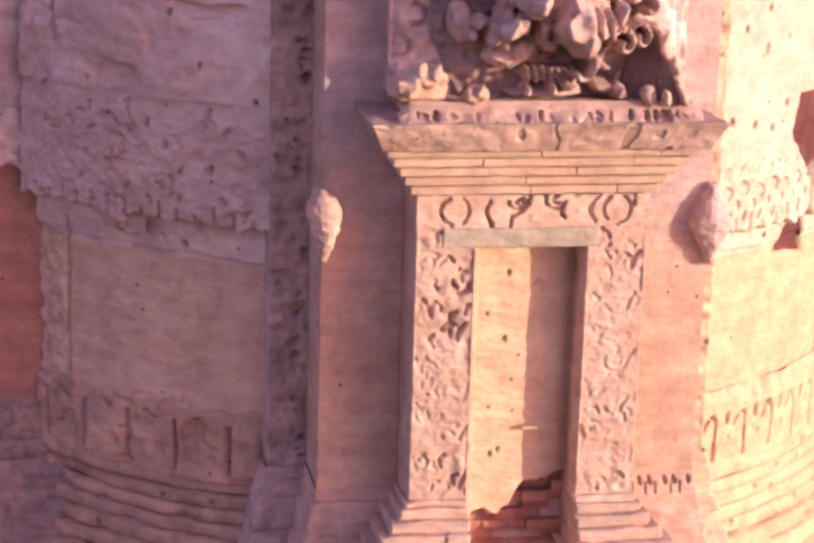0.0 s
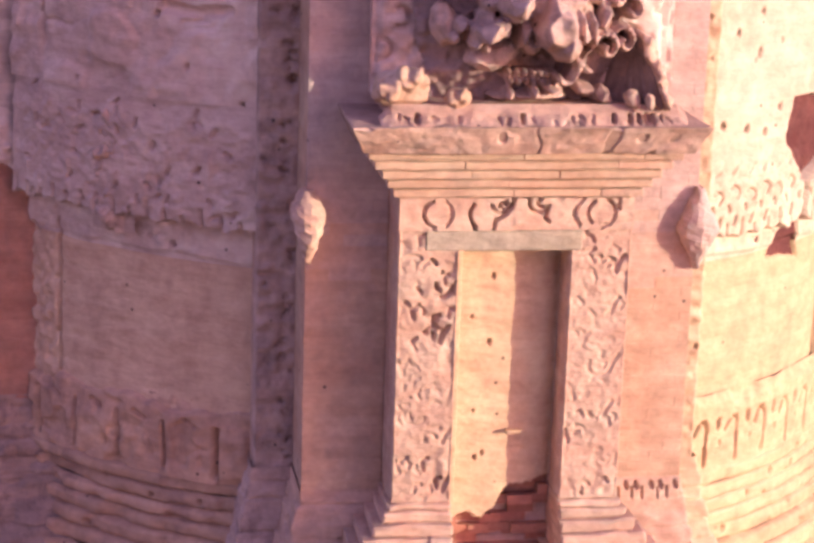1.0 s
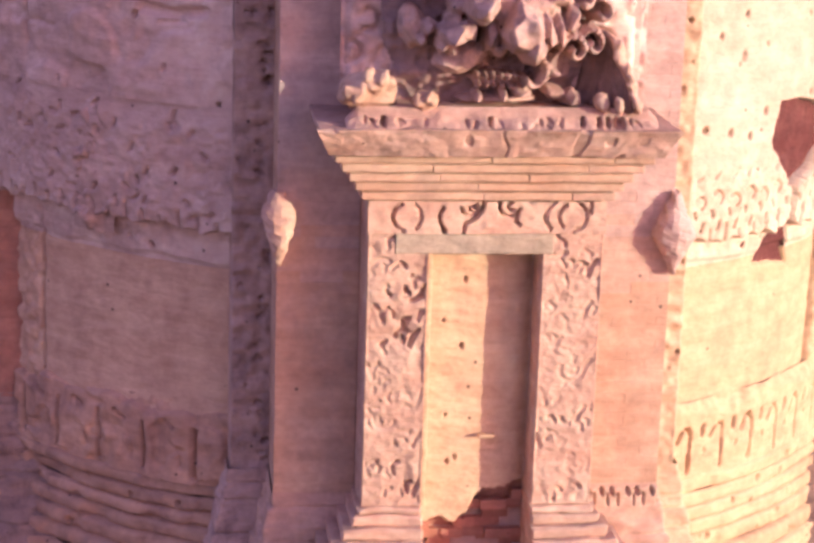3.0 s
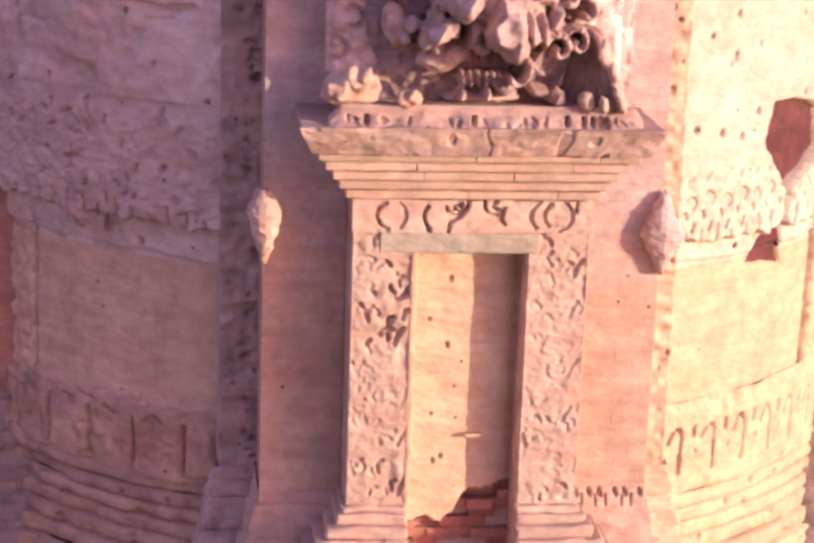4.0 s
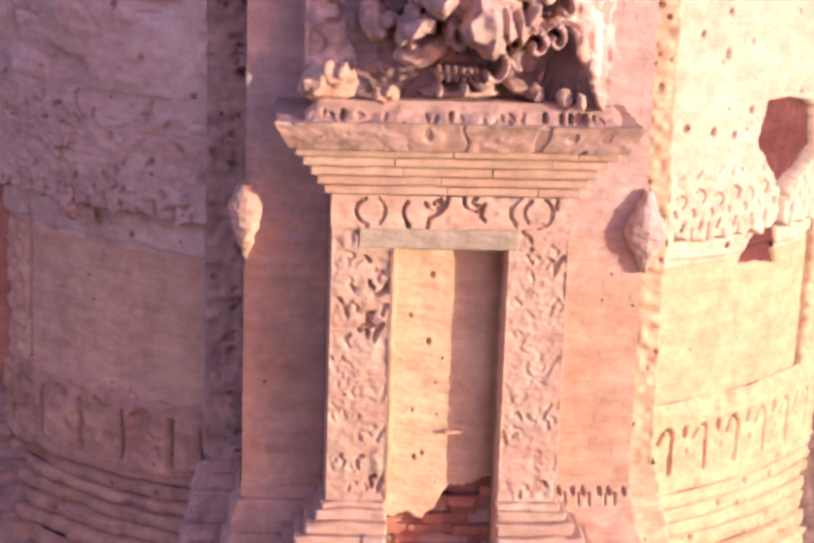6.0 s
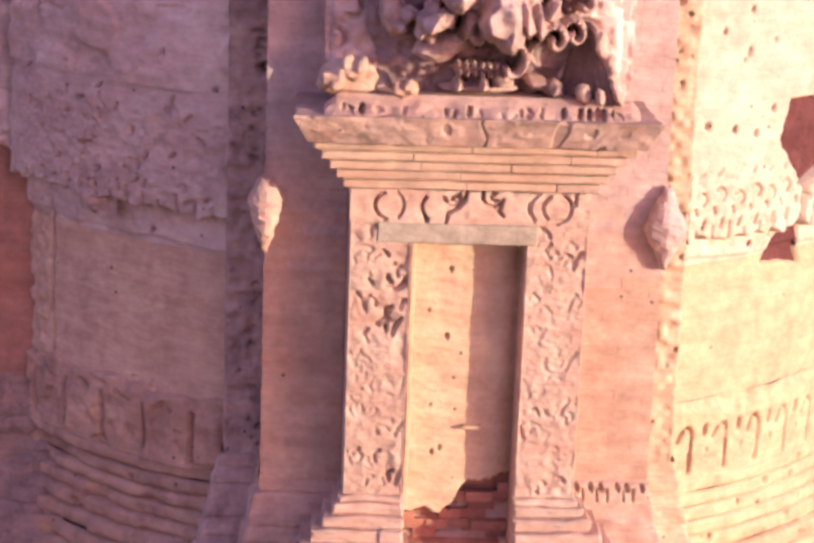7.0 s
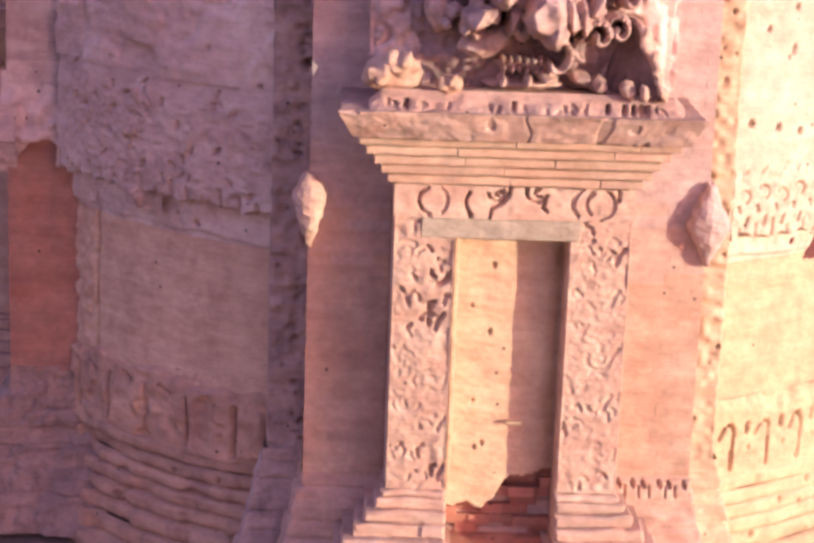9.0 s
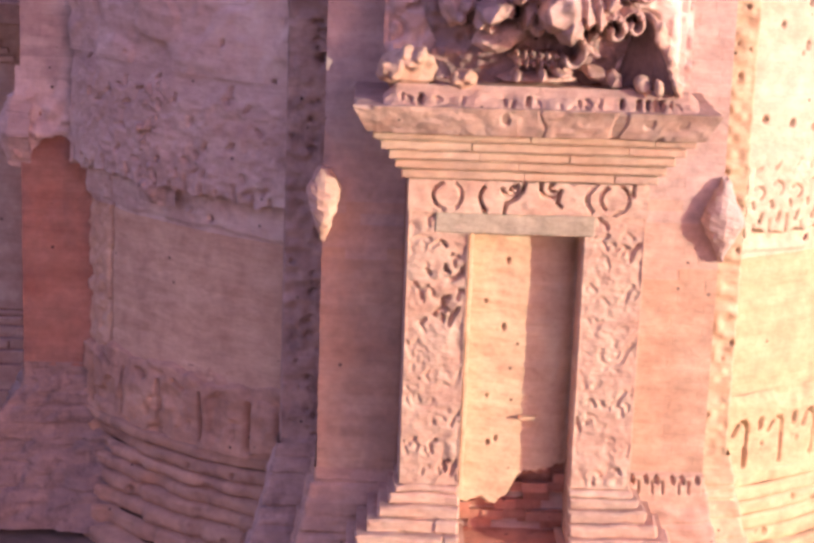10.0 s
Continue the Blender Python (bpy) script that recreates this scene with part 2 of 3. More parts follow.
# ---- the round body between the bays ----
def wall_place(depth, radius, turn):
    """Cylinder over arc metres s (from the middle of a bay) and height."""
    def place(S, Z):
        a = S / R
        r = radius(Z) if callable(radius) else radius
        r = r + depth(S, Z)
        return np.stack([np.sin(a) * r, -np.cos(a) * r, Z], -1)
    return place


FALLEN = [(.86, 2.42), (1.04, 2.44), (1.30, 2.40), (1.46, 2.32), (1.50, 2.05), (1.28, 1.88), (1.08, 1.80), (1.06, 1.60), (1.14, 1.40), (1.22, 1.19),
          (1.00, 1.24), (.77, 1.25), (.79, 1.37), (1.00, 1.60), (1.01, 1.80), (.85, 2.03), (.77, 2.16)]


def quarter_wall(name, angle, label, side, fine, seed, start=24.6, end=56.0):
    """One quarter; side +1 counts the arc from its start, -1 from its end."""
    wall = base_at(name, angle, label, "wall", kind="structure")
    S0, S1 = R * radians(start), R * radians(end)
    cell = 0.0115 if fine else 0.08
    rng = random.Random(seed)
    flip = lambda S: (S - S0) if side > 0 else (S1 - .038 - S)       # arc metres from the south bay's strip
    holes = [(rng.uniform(0.05, 1.9), rng.uniform(2.2, 4.4), rng.uniform(.004, .011)) for _ in range(34 if side > 0 else 9)]
    edge_at = 1.68                                            # where the far strip begins
    waver = lambda T, cell_, size, k: rough(T, T * 0, cell_, size, seed + k)

    def broken(S, Z):
        T, = (flip(S),)
        return inside(T + rough(S, Z, .05, .012, seed), Z + rough(S, Z, .06, .012, seed + 1), FALLEN)

    def strip(T, Z):
        near = 1 if side > 0 else 1 - .9 * np.clip((Z - 1.40) / .08, 0, 1) * np.clip((2.85 - Z) / .2, 0, 1)
        d = (.03 if side > 0 else .0) * np.clip((T - edge_at) / .03, 0, 1)
        d += cut(np.abs(T - edge_at + .016 + rough(T, Z, .07, .008, seed + 61)), .022 if side > 0 else .012, .16 if side > 0 else .07, .012)
        return near * (d + np.clip((T - edge_at) / .02, 0, 1) * rough(T, Z, .05, .022, seed + 60))

    ov = .085 if side > 0 else .125                           # how far the belt stands out

    def upper(S, Z):
        T = flip(S)
        d = rough(S, Z, .5, .012, seed) + rough(S, Z, .10, .009, seed + 1) + rough(S, Z * 3, .2, .006, seed + 2) + strip(T, Z) + ov
        for hx, hz, hr in holes:
            d += cut(np.hypot(T - hx, (Z - hz) * .7), hr, .16, .008)
        if side < 0:                                          # broken patches and a long scar
            d += cut(stroke(T, Z + rough(T, Z, .08, .015, seed + 62), [(.16, 3.06), (.36, 3.03), (.62, 3.06)]), .016, .05, .03)
            d += cut(stroke(T, Z, [(.30, 2.98), (.48, 2.97)]), .006, .03, .012)
            d += .03 * np.clip(rough(T, Z, .35, 1, seed + 63) * 5, 0, 1) + rough(T, Z, .06, .008, seed + 64)
        d += cut(np.abs(Z - 2.86 - .05 * np.sin(T * 2) - waver(T, .2, .03, 4)), .012, .03 * (side < 0)) * np.clip((rough(T, Z, .5, 1, seed + 9)) * 3, 0, 1)
        return d

    part("upper_wall", grid(steps(S0, S1, cell), steps(2.44, 4.6, cell), wall_place(upper, R, 0), (lambda S, Z: upper(S, Z) < -.02) if side > 0 else None), M_UPPER_LIT if side > 0 else M_UPPER, wall, smooth=True)

    def middle(S, Z):
        T = flip(S)
        return rough(S, Z, .4, .010, seed + 5) + rough(S, Z * 3, .16, .004, seed + 6) + strip(T, Z) - .05 * (broken(S, Z) if side > 0 else 0)

    part("panel_wall", grid(steps(S0, S1, cell), steps(.2, 1.33, cell), wall_place(middle, R, 0), broken if side > 0 else None), M_WALL if side > 0 else M_WALL_SHADED, wall, smooth=True)

    # belt of carved ornament
    oc = 1.06                                                # the centre ornament, arc metres from the strip
    belt_top, low_edge, tall = (2.14, 1.50, .035) if side > 0 else (2.42, 1.585, .03)

    pits_ = [(rng.uniform(.05, 1.8), rng.uniform(1.6, 2.4), rng.uniform(.2, 2.9)) for _ in range(40)]

    def belt(S, Z):
        T = flip(S)
        edge = low_edge + .03 * np.abs(np.sin(T * 19)) + waver(T, .12, .02, 14)
        top = belt_top + waver(T, .16, .06, 15)
        over = np.clip((Z - edge) / .015, 0, 1)
        on = over * np.clip((top - Z) / .16, 0, 1)
        relief = (rough(S, Z, .08, .022, seed + 8) + rough(S, Z, .035, .016, seed + 9)) * (.55 if side > 0 else .9)
        d = rough(S, Z, .3, .012, seed) + over * ov + on * (tall + relief * (.7 if side > 0 else .55)) + strip(T, Z) * .7
        for k in range(16):
            d += on * cut(stroke(T, Z, [(.06 + k * .135, low_edge - .03), (.065 + k * .135, low_edge + .08 + .03 * (k % 3))]), .006 if side < 0 else .004, .05)
        if side > 0:
            for k in range(10):
                x = .09 + k * .15
                d += on * cut(arc(T, Z, x, 1.80 + .03 * (k % 2), .045, -70, 150), .005, .05, .006)
                d += on * cut(stroke(T, Z, [(x + .02, 1.60), (x + .035, 1.66)]), .009, .12, .006)
                d += on * cut(stroke(T, Z, [(x - .04, 1.74), (x - .03, 1.70)]), .006, .10, .006)
                d += on * cut(stroke(T, Z, [(x - .03, 1.96), (x + .01, 1.98 + .03 * (k % 2))]), .004, .035, .006)
        else:
            for k in range(40):
                x, z, a = pits_[k]
                d += cut(stroke(T, Z, [(x, z), (x + .05 * math.cos(a), z + .05 * math.sin(a))]), .006, .035, .012)
        low = np.clip((Z - 1.35 - waver(T, .2, .02, 16)) / .03, 0, 1) * np.clip((low_edge + .02 - Z) / .012, 0, 1)
        d = d + low * (.022 + rough(S, Z, .06, .010, seed + 3))
        d += cut(np.hypot(T - .62, Z - 1.425), .022, .12) + cut(np.hypot(T - .80, Z - 1.46), .012, .04)
        for hx, hz in ((.35, 2.26), (.70, 2.38), (.12, 2.30), (.55, 2.22)):
            d += cut(np.hypot(T - hx, (Z - hz) * .7), .012, .12, .012) * (side > 0)
        return np.where(broken(S, Z), .0, d) if side > 0 else d

    part("ornament_belt", grid(steps(S0, S1, .010 if fine else .06), steps(1.325, 2.445, .010 if fine else .06), wall_place(belt, R, 0), broken if side > 0 else None),
         M_UPPER_LIT if side > 0 else M_UPPER, wall, "eroded carved belt", smooth=True)
    if side > 0:
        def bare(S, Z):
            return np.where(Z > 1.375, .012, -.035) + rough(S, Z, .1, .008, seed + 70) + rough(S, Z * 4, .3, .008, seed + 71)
        part("bared_brick", grid(steps(S0 + .6, S0 + 1.7, .02), steps(1.1, 2.55, .02), wall_place(bare, R, 0)), M_BARE_SHADED, wall, "bared red brick, darkened as in shade", smooth=True)
    else:
        def upright(U, V):
            w = .13 * np.sin(np.clip(V / .95, 0, 1) * 2.6 + .5) + rough(U, V, .09, .03, seed + 81)
            d = np.clip((w - np.abs(U)) / .05, 0, 1) * (.05 + .05 * V + rough(U, V, .07, .05, seed + 82) + rough(U, V, .03, .03, seed + 83))
            a = (S1 - oc - .04 + U) / R
            r = R + .08 + d
            return np.stack([np.sin(a) * r, -np.cos(a) * r, 1.47 + V], -1)
        part("centre_ornament", grid(steps(-.18, .18, .01), steps(0, .98, .01), upright), M_STRIP_SHADED, wall, "worn upright centre ornament", smooth=True)

    # band of tassels
    def tassels(S, Z):
        T = flip(S)
        step, t0 = (.315, .19) if side > 0 else (.40, .27)
        d = .055 + rough(S, Z, .25, .010, seed + 11) + rough(S, Z, .05, .005, seed + 12)
        top = .26 + waver(T, .2, .05, 13) + waver(T, .06, .02, 17)
        d = d - (.05 if side > 0 else .065) * np.clip((Z - top) / (.08 if side > 0 else .02), 0, 1)
        if side < 0:
            d = d + rough(S, Z, .09, .016, seed + 18) - .03 * np.clip(rough(S, Z * 1.6, .18, 1, seed + 19) * 4 - .8, 0, 1)
        for k in range(6):
            x = t0 + k * step
            w = .015 * (1 - .4 * (k % 2))
            if side > 0:
                fade = 1 if k < 4 else .45
                d += fade * cut(stroke(T, Z, [(x, -.18), (x + .012, .10), (x - .01, .15), (x - .04, .15)]), w * .62, .17, .007)
                d += fade * cut(stroke(T, Z, [(x - .07, .13), (x - .11, .06)]), w * .6, .15, .007)
                d += cut(stroke(T, Z, [(x + .13, .15), (x + .12, .09)]), .012, .15, .007)
                d += cut(stroke(T, Z, [(x + .15, -.02), (x + .15, -.04)]), .006, .06, .007)
            else:
                d += cut(stroke(T, Z, [(x, -.18), (x, .16)]), w, .08)
                d += cut(stroke(T, Z, [(x + .10, -.12), (x + .12, .02)]), .005, .02)
                d += cut(stroke(T, Z, [(x + .16, .16), (x + .24, .20)]), .012, .05)
        return d

    part("tassel_band", grid(steps(S0, S1, .012 if fine else .06), steps(-.23, .345, .010 if fine else .06), wall_place(tassels, R, 0), (lambda S, Z: tassels(S, Z) < -.055) if side > 0 else None), M_WALL if side > 0 else M_LOWER, wall,
         "band of cut tassels", smooth=True)

    # base courses
    pocks = [(rng.uniform(0, 1.9), rng.uniform(-1.0, -.25), rng.uniform(.005, .014)) for _ in range(22 if side > 0 else 6)]

    def pock(S, Z):
        d = 0
        for px, pz, pr in pocks:
            d = d + cut(np.hypot(flip(S) - px, (Z - pz) * .6), pr, .12)
        return d

    z = -.225
    for k, (h, out) in enumerate(((.105, .064), (.105, .070), (.105, .074), (.11, .084), (.12, .105), (.13, .15), (.14, .20), (.2, .26))):
        upper_out = (.064, .064, .070, .074, .084, .105, .15, .20)[k]

        def course(S, Z, z=z, h=h, out=out, k=k, upper_out=upper_out):
            q = (z - Z) / h
            d = out + rough(S, Z, .3, .010, seed + 20 + k) + rough(S, Z, .06, .006, seed + 30 + k)
            lost = rough(S, Z * .3, .22, 1, seed + 40 + k)
            d = d - (.02 if side > 0 else .05) * np.clip((lost - (.5 if side > 0 else .25)) * 5, 0, 1)
            if side < 0:
                d = d + rough(S, Z, .12, .018, seed + 52 + k)
            joint = lambda n_, o_: o_ - (.03 if side > 0 else .045) - .06 * np.clip(.5 + rough(S, S * 0, .28, 1.3, seed + 50 + n_), 0, 1)
            edge_ = np.where(q < .5, joint(k, upper_out), joint(k + 1, out))
            d = d - (.010 if side > 0 else .040) * np.abs(2 * q - 1) ** 4
            return np.where(np.abs(q - .5) > .47, np.minimum(edge_, d), d + pock(S, Z) * ((q > .08) & (q < .92)))
        def slit(S, Z, z=z, h=h, out=out, k=k, course=course):
            q = (z - Z) / h
            ajar = np.where(q < .5, rough(S, S * 0, .35, 1, seed + 50 + k), rough(S, S * 0, .35, 1, seed + 51 + k)) > -.35
            return (np.abs(q - .5) > .468) & ajar | (course(S, Z) < out - .06) & (np.abs(q - .5) < .45)
        part("base_course", grid(steps(S0, S1, .016 if fine else .08), np.concatenate([[z - h, z - h * .986, z - h * .972], steps(z - h * .955, z - h * .045, .012), [z - h * .028, z - h * .014, z]]),
                                 wall_place(course, R, 0), slit if side > 0 else None), M_WALL if side > 0 else M_LOWER, wall, smooth=True)
        z -= h
    return wall


# ---- the bays with their strips ----
BW, BY, SW, SY = 1.272, 0.40, 1.54, 0.95       # half widths and depths of bay and of the strip behind it


def skirt(parent, half, front, back, z0, z1, seed, mat, worn=1.0, only=0):
    """The eroded foot of a bay: courses that spread downwards round three sides."""
    side_, face_ = back - front, 2 * half
    us = np.unique(np.concatenate([steps(0, side_, .02), steps(side_, side_ + face_, .02), steps(side_ + face_, face_ + 2 * side_, .02)]))
    if only:
        us = us[us < side_ + half] if only < 0 else us[us > side_ + half]
    edges = np.cumsum([0, .10, .11, .10, .12, .13, .15, .18, .3])

    def place(U, Z):
        q = np.clip((z0 - Z) / (z0 - z1), 0, 1)
        k = np.searchsorted(edges, z0 - Z, side="right")
        ease = np.clip(q * 10, .05, 1)
        o = .012 + (.22 if worn < 1.5 else .42) * q ** 1.4 + .009 * k * np.clip(q * 6, 0, 1) + ease * worn * (rough(U, Z, .16, .012, seed) + rough(U, Z, .05, .009, seed + 1) + rough(U + k * .37, Z * .2, .3, .014, seed + 2))
        gap = np.clip(.5 + rough(U, U * 0 + k * .9, .3, 1.2, seed + 3), .0, 1)
        for e in edges[1:-1]:
            o = o + cut(np.abs(z0 - Z - e + rough(U, U * 0, .2, .006, seed + 4)), .004, .035, .007) * gap
        x = np.where(U < side_, -half - o, np.where(U > side_ + face_, half + o, (U - side_ - half) * (half + o) / half))
        y = np.where(U < side_, back - U * (side_ + o) / side_, np.where(U > side_ + face_, front - o + (U - side_ - face_) * (side_ + o) / side_, front - o))
        return flat(x, y, Z)
    return part("worn_foot", grid(us, steps(z1, z0, .011), place), mat, parent, "spreading eroded brick foot", smooth=True)


def bay(name, angle, label, seed, BW=BW, BY=BY, strips=True):
    b = base_at(name, angle, label, "wall", kind="structure")
    bm = bmesh.new()
    block(bm, -BW, BW, BY, 1.9, .02 if strips else -1.1, 4.6, .012)
    part("core", bm, M_BRICK if strips else M_PIER, b)
    for s in (-1, 1):
        def strip(U, Z, s=s):
            d = rough(U, Z, .05, .016, seed + 3) + rough(U, Z, .2, .012, seed + 4) + rough(U, Z * 3, .16, .014, seed + 5)
            rng = random.Random(seed + s)
            for k in range(46):
                z, x, ln = rng.uniform(.05, 4.5), rng.uniform(.03, .10), rng.uniform(.0, .05)
                d += cut(stroke(U, Z, [(x, z), (x + ln, z + rng.uniform(-.01, .01))]), rng.uniform(.003, .011), .09 if s > 0 else .05, .008)
            for k in range(24):
                d += cut(np.hypot(U - rng.uniform(.08, .26), Z - rng.uniform(.1, 4.5)), rng.uniform(.004, .010), .05)
            d = np.where(U > SW - BW + .0195, -.2, d)
            return flat(s * (BW - .02 + U), SY - d, Z)
        if not strips:
            def wrap(U, V, s=s):
                d = .05 + rough(U, V, .09, .035, seed + 40) + rough(U, V, .04, .02, seed + 41)
                low = .17 * np.exp(-((U - .30) / .16) ** 2) + rough(U, U * 0, .07, .02, seed + 42)
                d = np.where(V < low, -.03, d) * np.clip((.62 - V) / .3, -.2, 1)
                return flat(s * (BW + d), BY - .04 + U, 1.62 + V)
            part("belt_end", grid(steps(0, .75, .012), steps(0, .66, .012), wrap), M_UPPER, b, "worn carved belt", smooth=True)
            continue
        # lit colour on the right strip, shaded colour on the left
        part("strip", grid(steps(0, SW - BW + .02, .013), steps(-.05, 4.6, .014), strip), M_STRIP_LIT if s > 0 else M_STRIP_SHADED, b, "pitted strip", smooth=True)
        bm = bmesh.new()
        x0, x1 = sorted((s * (BW - .05), s * SW))
        block(bm, x0, x1, SY + .13, 1.7, -1.15, 4.6, .01)
        part("strip_core", bm, M_BASE, b)
        if s > 0:
            def drops(U, V, s=s):
                d = .05 + rough(U, V, .06, .005, seed + 50) - .04 * np.clip((V - .135) / .02, 0, 1)
                for k in range(6):
                    x = .05 + k * .085 + .012 * math.sin(k * 2.6)
                    d += cut(stroke(U, V, [(x, .125), (x + .010, .095)]), .010, .10, .006)
                    d += cut(stroke(U, V, [(x + .045, .10), (x + .05, .02)]), .004, .03, .006)
                return flat(s * (.75 + U), BY - d, V - .085)
            part("drop_band", grid(steps(0, BW - .75, .007), steps(0, .16, .007), drops), M_PORTAL, b, "row of small cut drops", smooth=True)
    if strips:
        skirt(b, SW, SY - .02, 1.6, .01, -1.1, seed + 60, M_STRIP_SHADED, only=-1)
        skirt(b, SW, SY - .02, 1.6, .01, -1.1, seed + 60, M_STRIP_LIT, only=1)
        skirt(b, BW, BY, 1.5, .04, -1.1, seed + 70, M_BASE)
    else:
        skirt(b, BW, BY, 1.9, .06, -1.1, seed + 80, M_RUBBLE, 2.6)
    return b


# ---- the niche portals ----
def scrolls(U, V, w, h, seed):
    """Height of carved scrollwork, 0 deep to 1 proud, on a field w wide and h high."""
    rng = random.Random(seed)
    H = np.ones(U.shape)
    bend = rough(U, V, .12, .012, seed)
    n = int(h / .165)
    for k in range(n):
        s = 1 if k % 2 else -1
        cx = w * .5 + s * rng.uniform(.02, .10)
        cz = (k + .5) * h / n + rng.uniform(-.03, .03)
        rad = rng.uniform(.035, .075)
        deep = rng.uniform(.35, 1)
        turn = rng.uniform(0, 360)
        for g, wd in ((arc(U + bend, V, cx, cz, rad, turn, turn + rng.uniform(80, 190)), .010), (arc(U, V + bend, cx + .01, cz, rad * .45, turn + 90, turn + 230), .009),
                      (stroke(U, V + bend, [(cx + s * rad, cz - .04), (cx + s * (rad + .02), cz + .02), (cx + s * (rad + .05), cz + .06)]), .010)):
            H = np.minimum(H, 1 - deep * np.clip((wd + .009 - g) / .009, 0, 1))
        for q in range(2):
            x, z = rng.uniform(.05, w - .05), cz + rng.uniform(-.09, .09)
            a, ln = rng.uniform(.6, 2.6), rng.uniform(.02, .07)
            H = np.minimum(H, 1 - rng.uniform(.35, 1) * np.clip((.017 - stroke(U, V, [(x, z), (x + ln * math.cos(a), z + ln * math.sin(a)), (x + ln * 1.3 * math.cos(a + .5), z + ln * 1.3 * math.sin(a + .5))])) / .008, 0, 1))
    return H + rough(U, V, .05, .14, seed + 3) + rough(U * 2.2, V, .13, .22, seed + 4) - .2


def portal(name, angle, label, group, seed):
    p = base_at(name, angle, label, "niche", group)
    # jambs
    for s in (-1, 1):
        bm = bmesh.new()
        x0, x1 = sorted((s * .352, s * .745))
        block(bm, x0, x1, .17, .45, .08, 2.08, .006)
        j = part("jamb", bm, M_PORTAL, p)

        def face(U, V, s=s):
            h = scrolls(U, V, .39, 2.0, seed + s)
            border = np.minimum(np.minimum(U, .39 - U), np.minimum(V, 2.0 - V))
            h = np.where(border < .016, .95, np.where(border < .026, np.minimum(h, .8), h))
            eroded = np.clip(.5 + rough(U, V, .3, 1.4, seed + 5 * s), 0, 1)
            d = -.062 * (1 - h) * (.2 + .8 * eroded) + rough(U, V, .03, .004, seed + 2)
            d = np.where(border <= 0.0005, -.18, d)
            return flat(s * (.3525 + U), -d, .08 + V)
        part("carving", grid(steps(0, .39, .007), steps(0, 2.0, .007), face), M_PORTAL, j, "scroll carving", smooth=True)
        if s < 0:
            part("inner_fillet", block(bmesh.new(), -.352, -.325, .06, .40, .02, 1.735, .004, .005, 8), M_PANEL, p)
    # lintel and its frieze
    bm = bmesh.new()
    block(bm, -.352, .352, .03, .45, 1.735, 1.88, .010, .004, 6)
    part("lintel", bm, M_LINTEL, p, "plain grey stone lintel")
    bm = bmesh.new()
    block(bm, -.57, .42, -.004, .02, 1.745, 1.872, .006, .005, 10)
    part("lintel_face", bm, M_LINTEL, p, "plain grey stone band")

    def rings(U, V):
        d = rough(U, V, .05, .005, seed + 3) + rough(U, V, .2, .006, seed + 4)
        for g in (arc(U, V, -.505, .10, .085, 105, 255), arc(U, V, -.505, .10, .09, -55, 60), stroke(U, V, [(-.52, .015), (-.53, -.004)]),
                  arc(U, V, -.20, .095, .10, 135, 235), stroke(U, V, [(-.28, .02), (-.265, -.004)]),
                  arc(U, V, -.115, .155, .048, -190, 40), arc(U, V, -.10, .15, .016, 0, 300), stroke(U, V, [(-.03, .215), (-.035, .15)]),
                  stroke(U, V, [(-.035, .15), (-.07, .10), (-.14, .06), (-.15, .0)]),
                  arc(U, V, .135, .17, .065, 150, 350), arc(U, V, .145, .165, .022, 60, 330), stroke(U, V, [(.19, .12), (.175, .07), (.20, .05)]), stroke(U, V, [(.065, .21), (.075, .15)]),
                  arc(U, V, .455, .10, .095, 125, 235), stroke(U, V, [(.375, .17), (.42, .20)]), arc(U, V, .53, .105, .085, 115, 235), arc(U, V, .53, .105, .09, -70, 70),
                  stroke(U, V, [(.555, .03), (.53, -.004)]), stroke(U, V, [(.645, .21), (.645, .13)])):
            d = np.minimum(d, d + cut(g, .0075, .065, .005))
        return flat(U, -.012 - d, 1.88 + V)
    bm = bmesh.new()
    block(bm, -.742, .742, .10, .45, 1.884, 2.09, .004)
    fr = part("frieze", bm, M_PORTAL, p)
    part("carving", grid(steps(-.742, .742, .006), steps(-.004, .20, .006), rings), M_PORTAL, fr, "ring carving", smooth=True)
    # cornice
    for k, (x, y, z0, z1) in enumerate(((.785, -.035, 2.085, 2.152), (.83, -.08, 2.154, 2.220), (.875, -.13, 2.222, 2.288), (.925, -.18, 2.290, 2.356), (.975, -.235, 2.358, 2.418))):
        rng = random.Random(seed + k)
        row = part("cornice_course", block(bmesh.new(), -x + .03, x - .03, y + .03, .45, z0, z1, 0), M_BRICK, p)
        at = -x
        while at < x - .01:
            to = min(x, at + rng.choice((.75, .95, .55)))
            to = x if x - to < .1 else to
            out = rng.uniform(-.003, .003)
            part("brick", block(bmesh.new(), at + .0005, to - .0005, y + out, y + .2, z0 + .009, z1 - .008, .006, .006, 4), M_BRICK if rng.random() < .75 else M_PORTAL, row)
            at = to
    bm = bmesh.new()
    block(bm, -1.10, 1.10, -.41, .45, 2.424, 2.60, .012, 0, 14)
    for v in bm.verts:
        k = max(0, (2.61 - v.co.z) / .19)
        v.co.x *= 1 - .085 * k
        if v.co.y < 0 - C:
            v.co.y += .12 * k
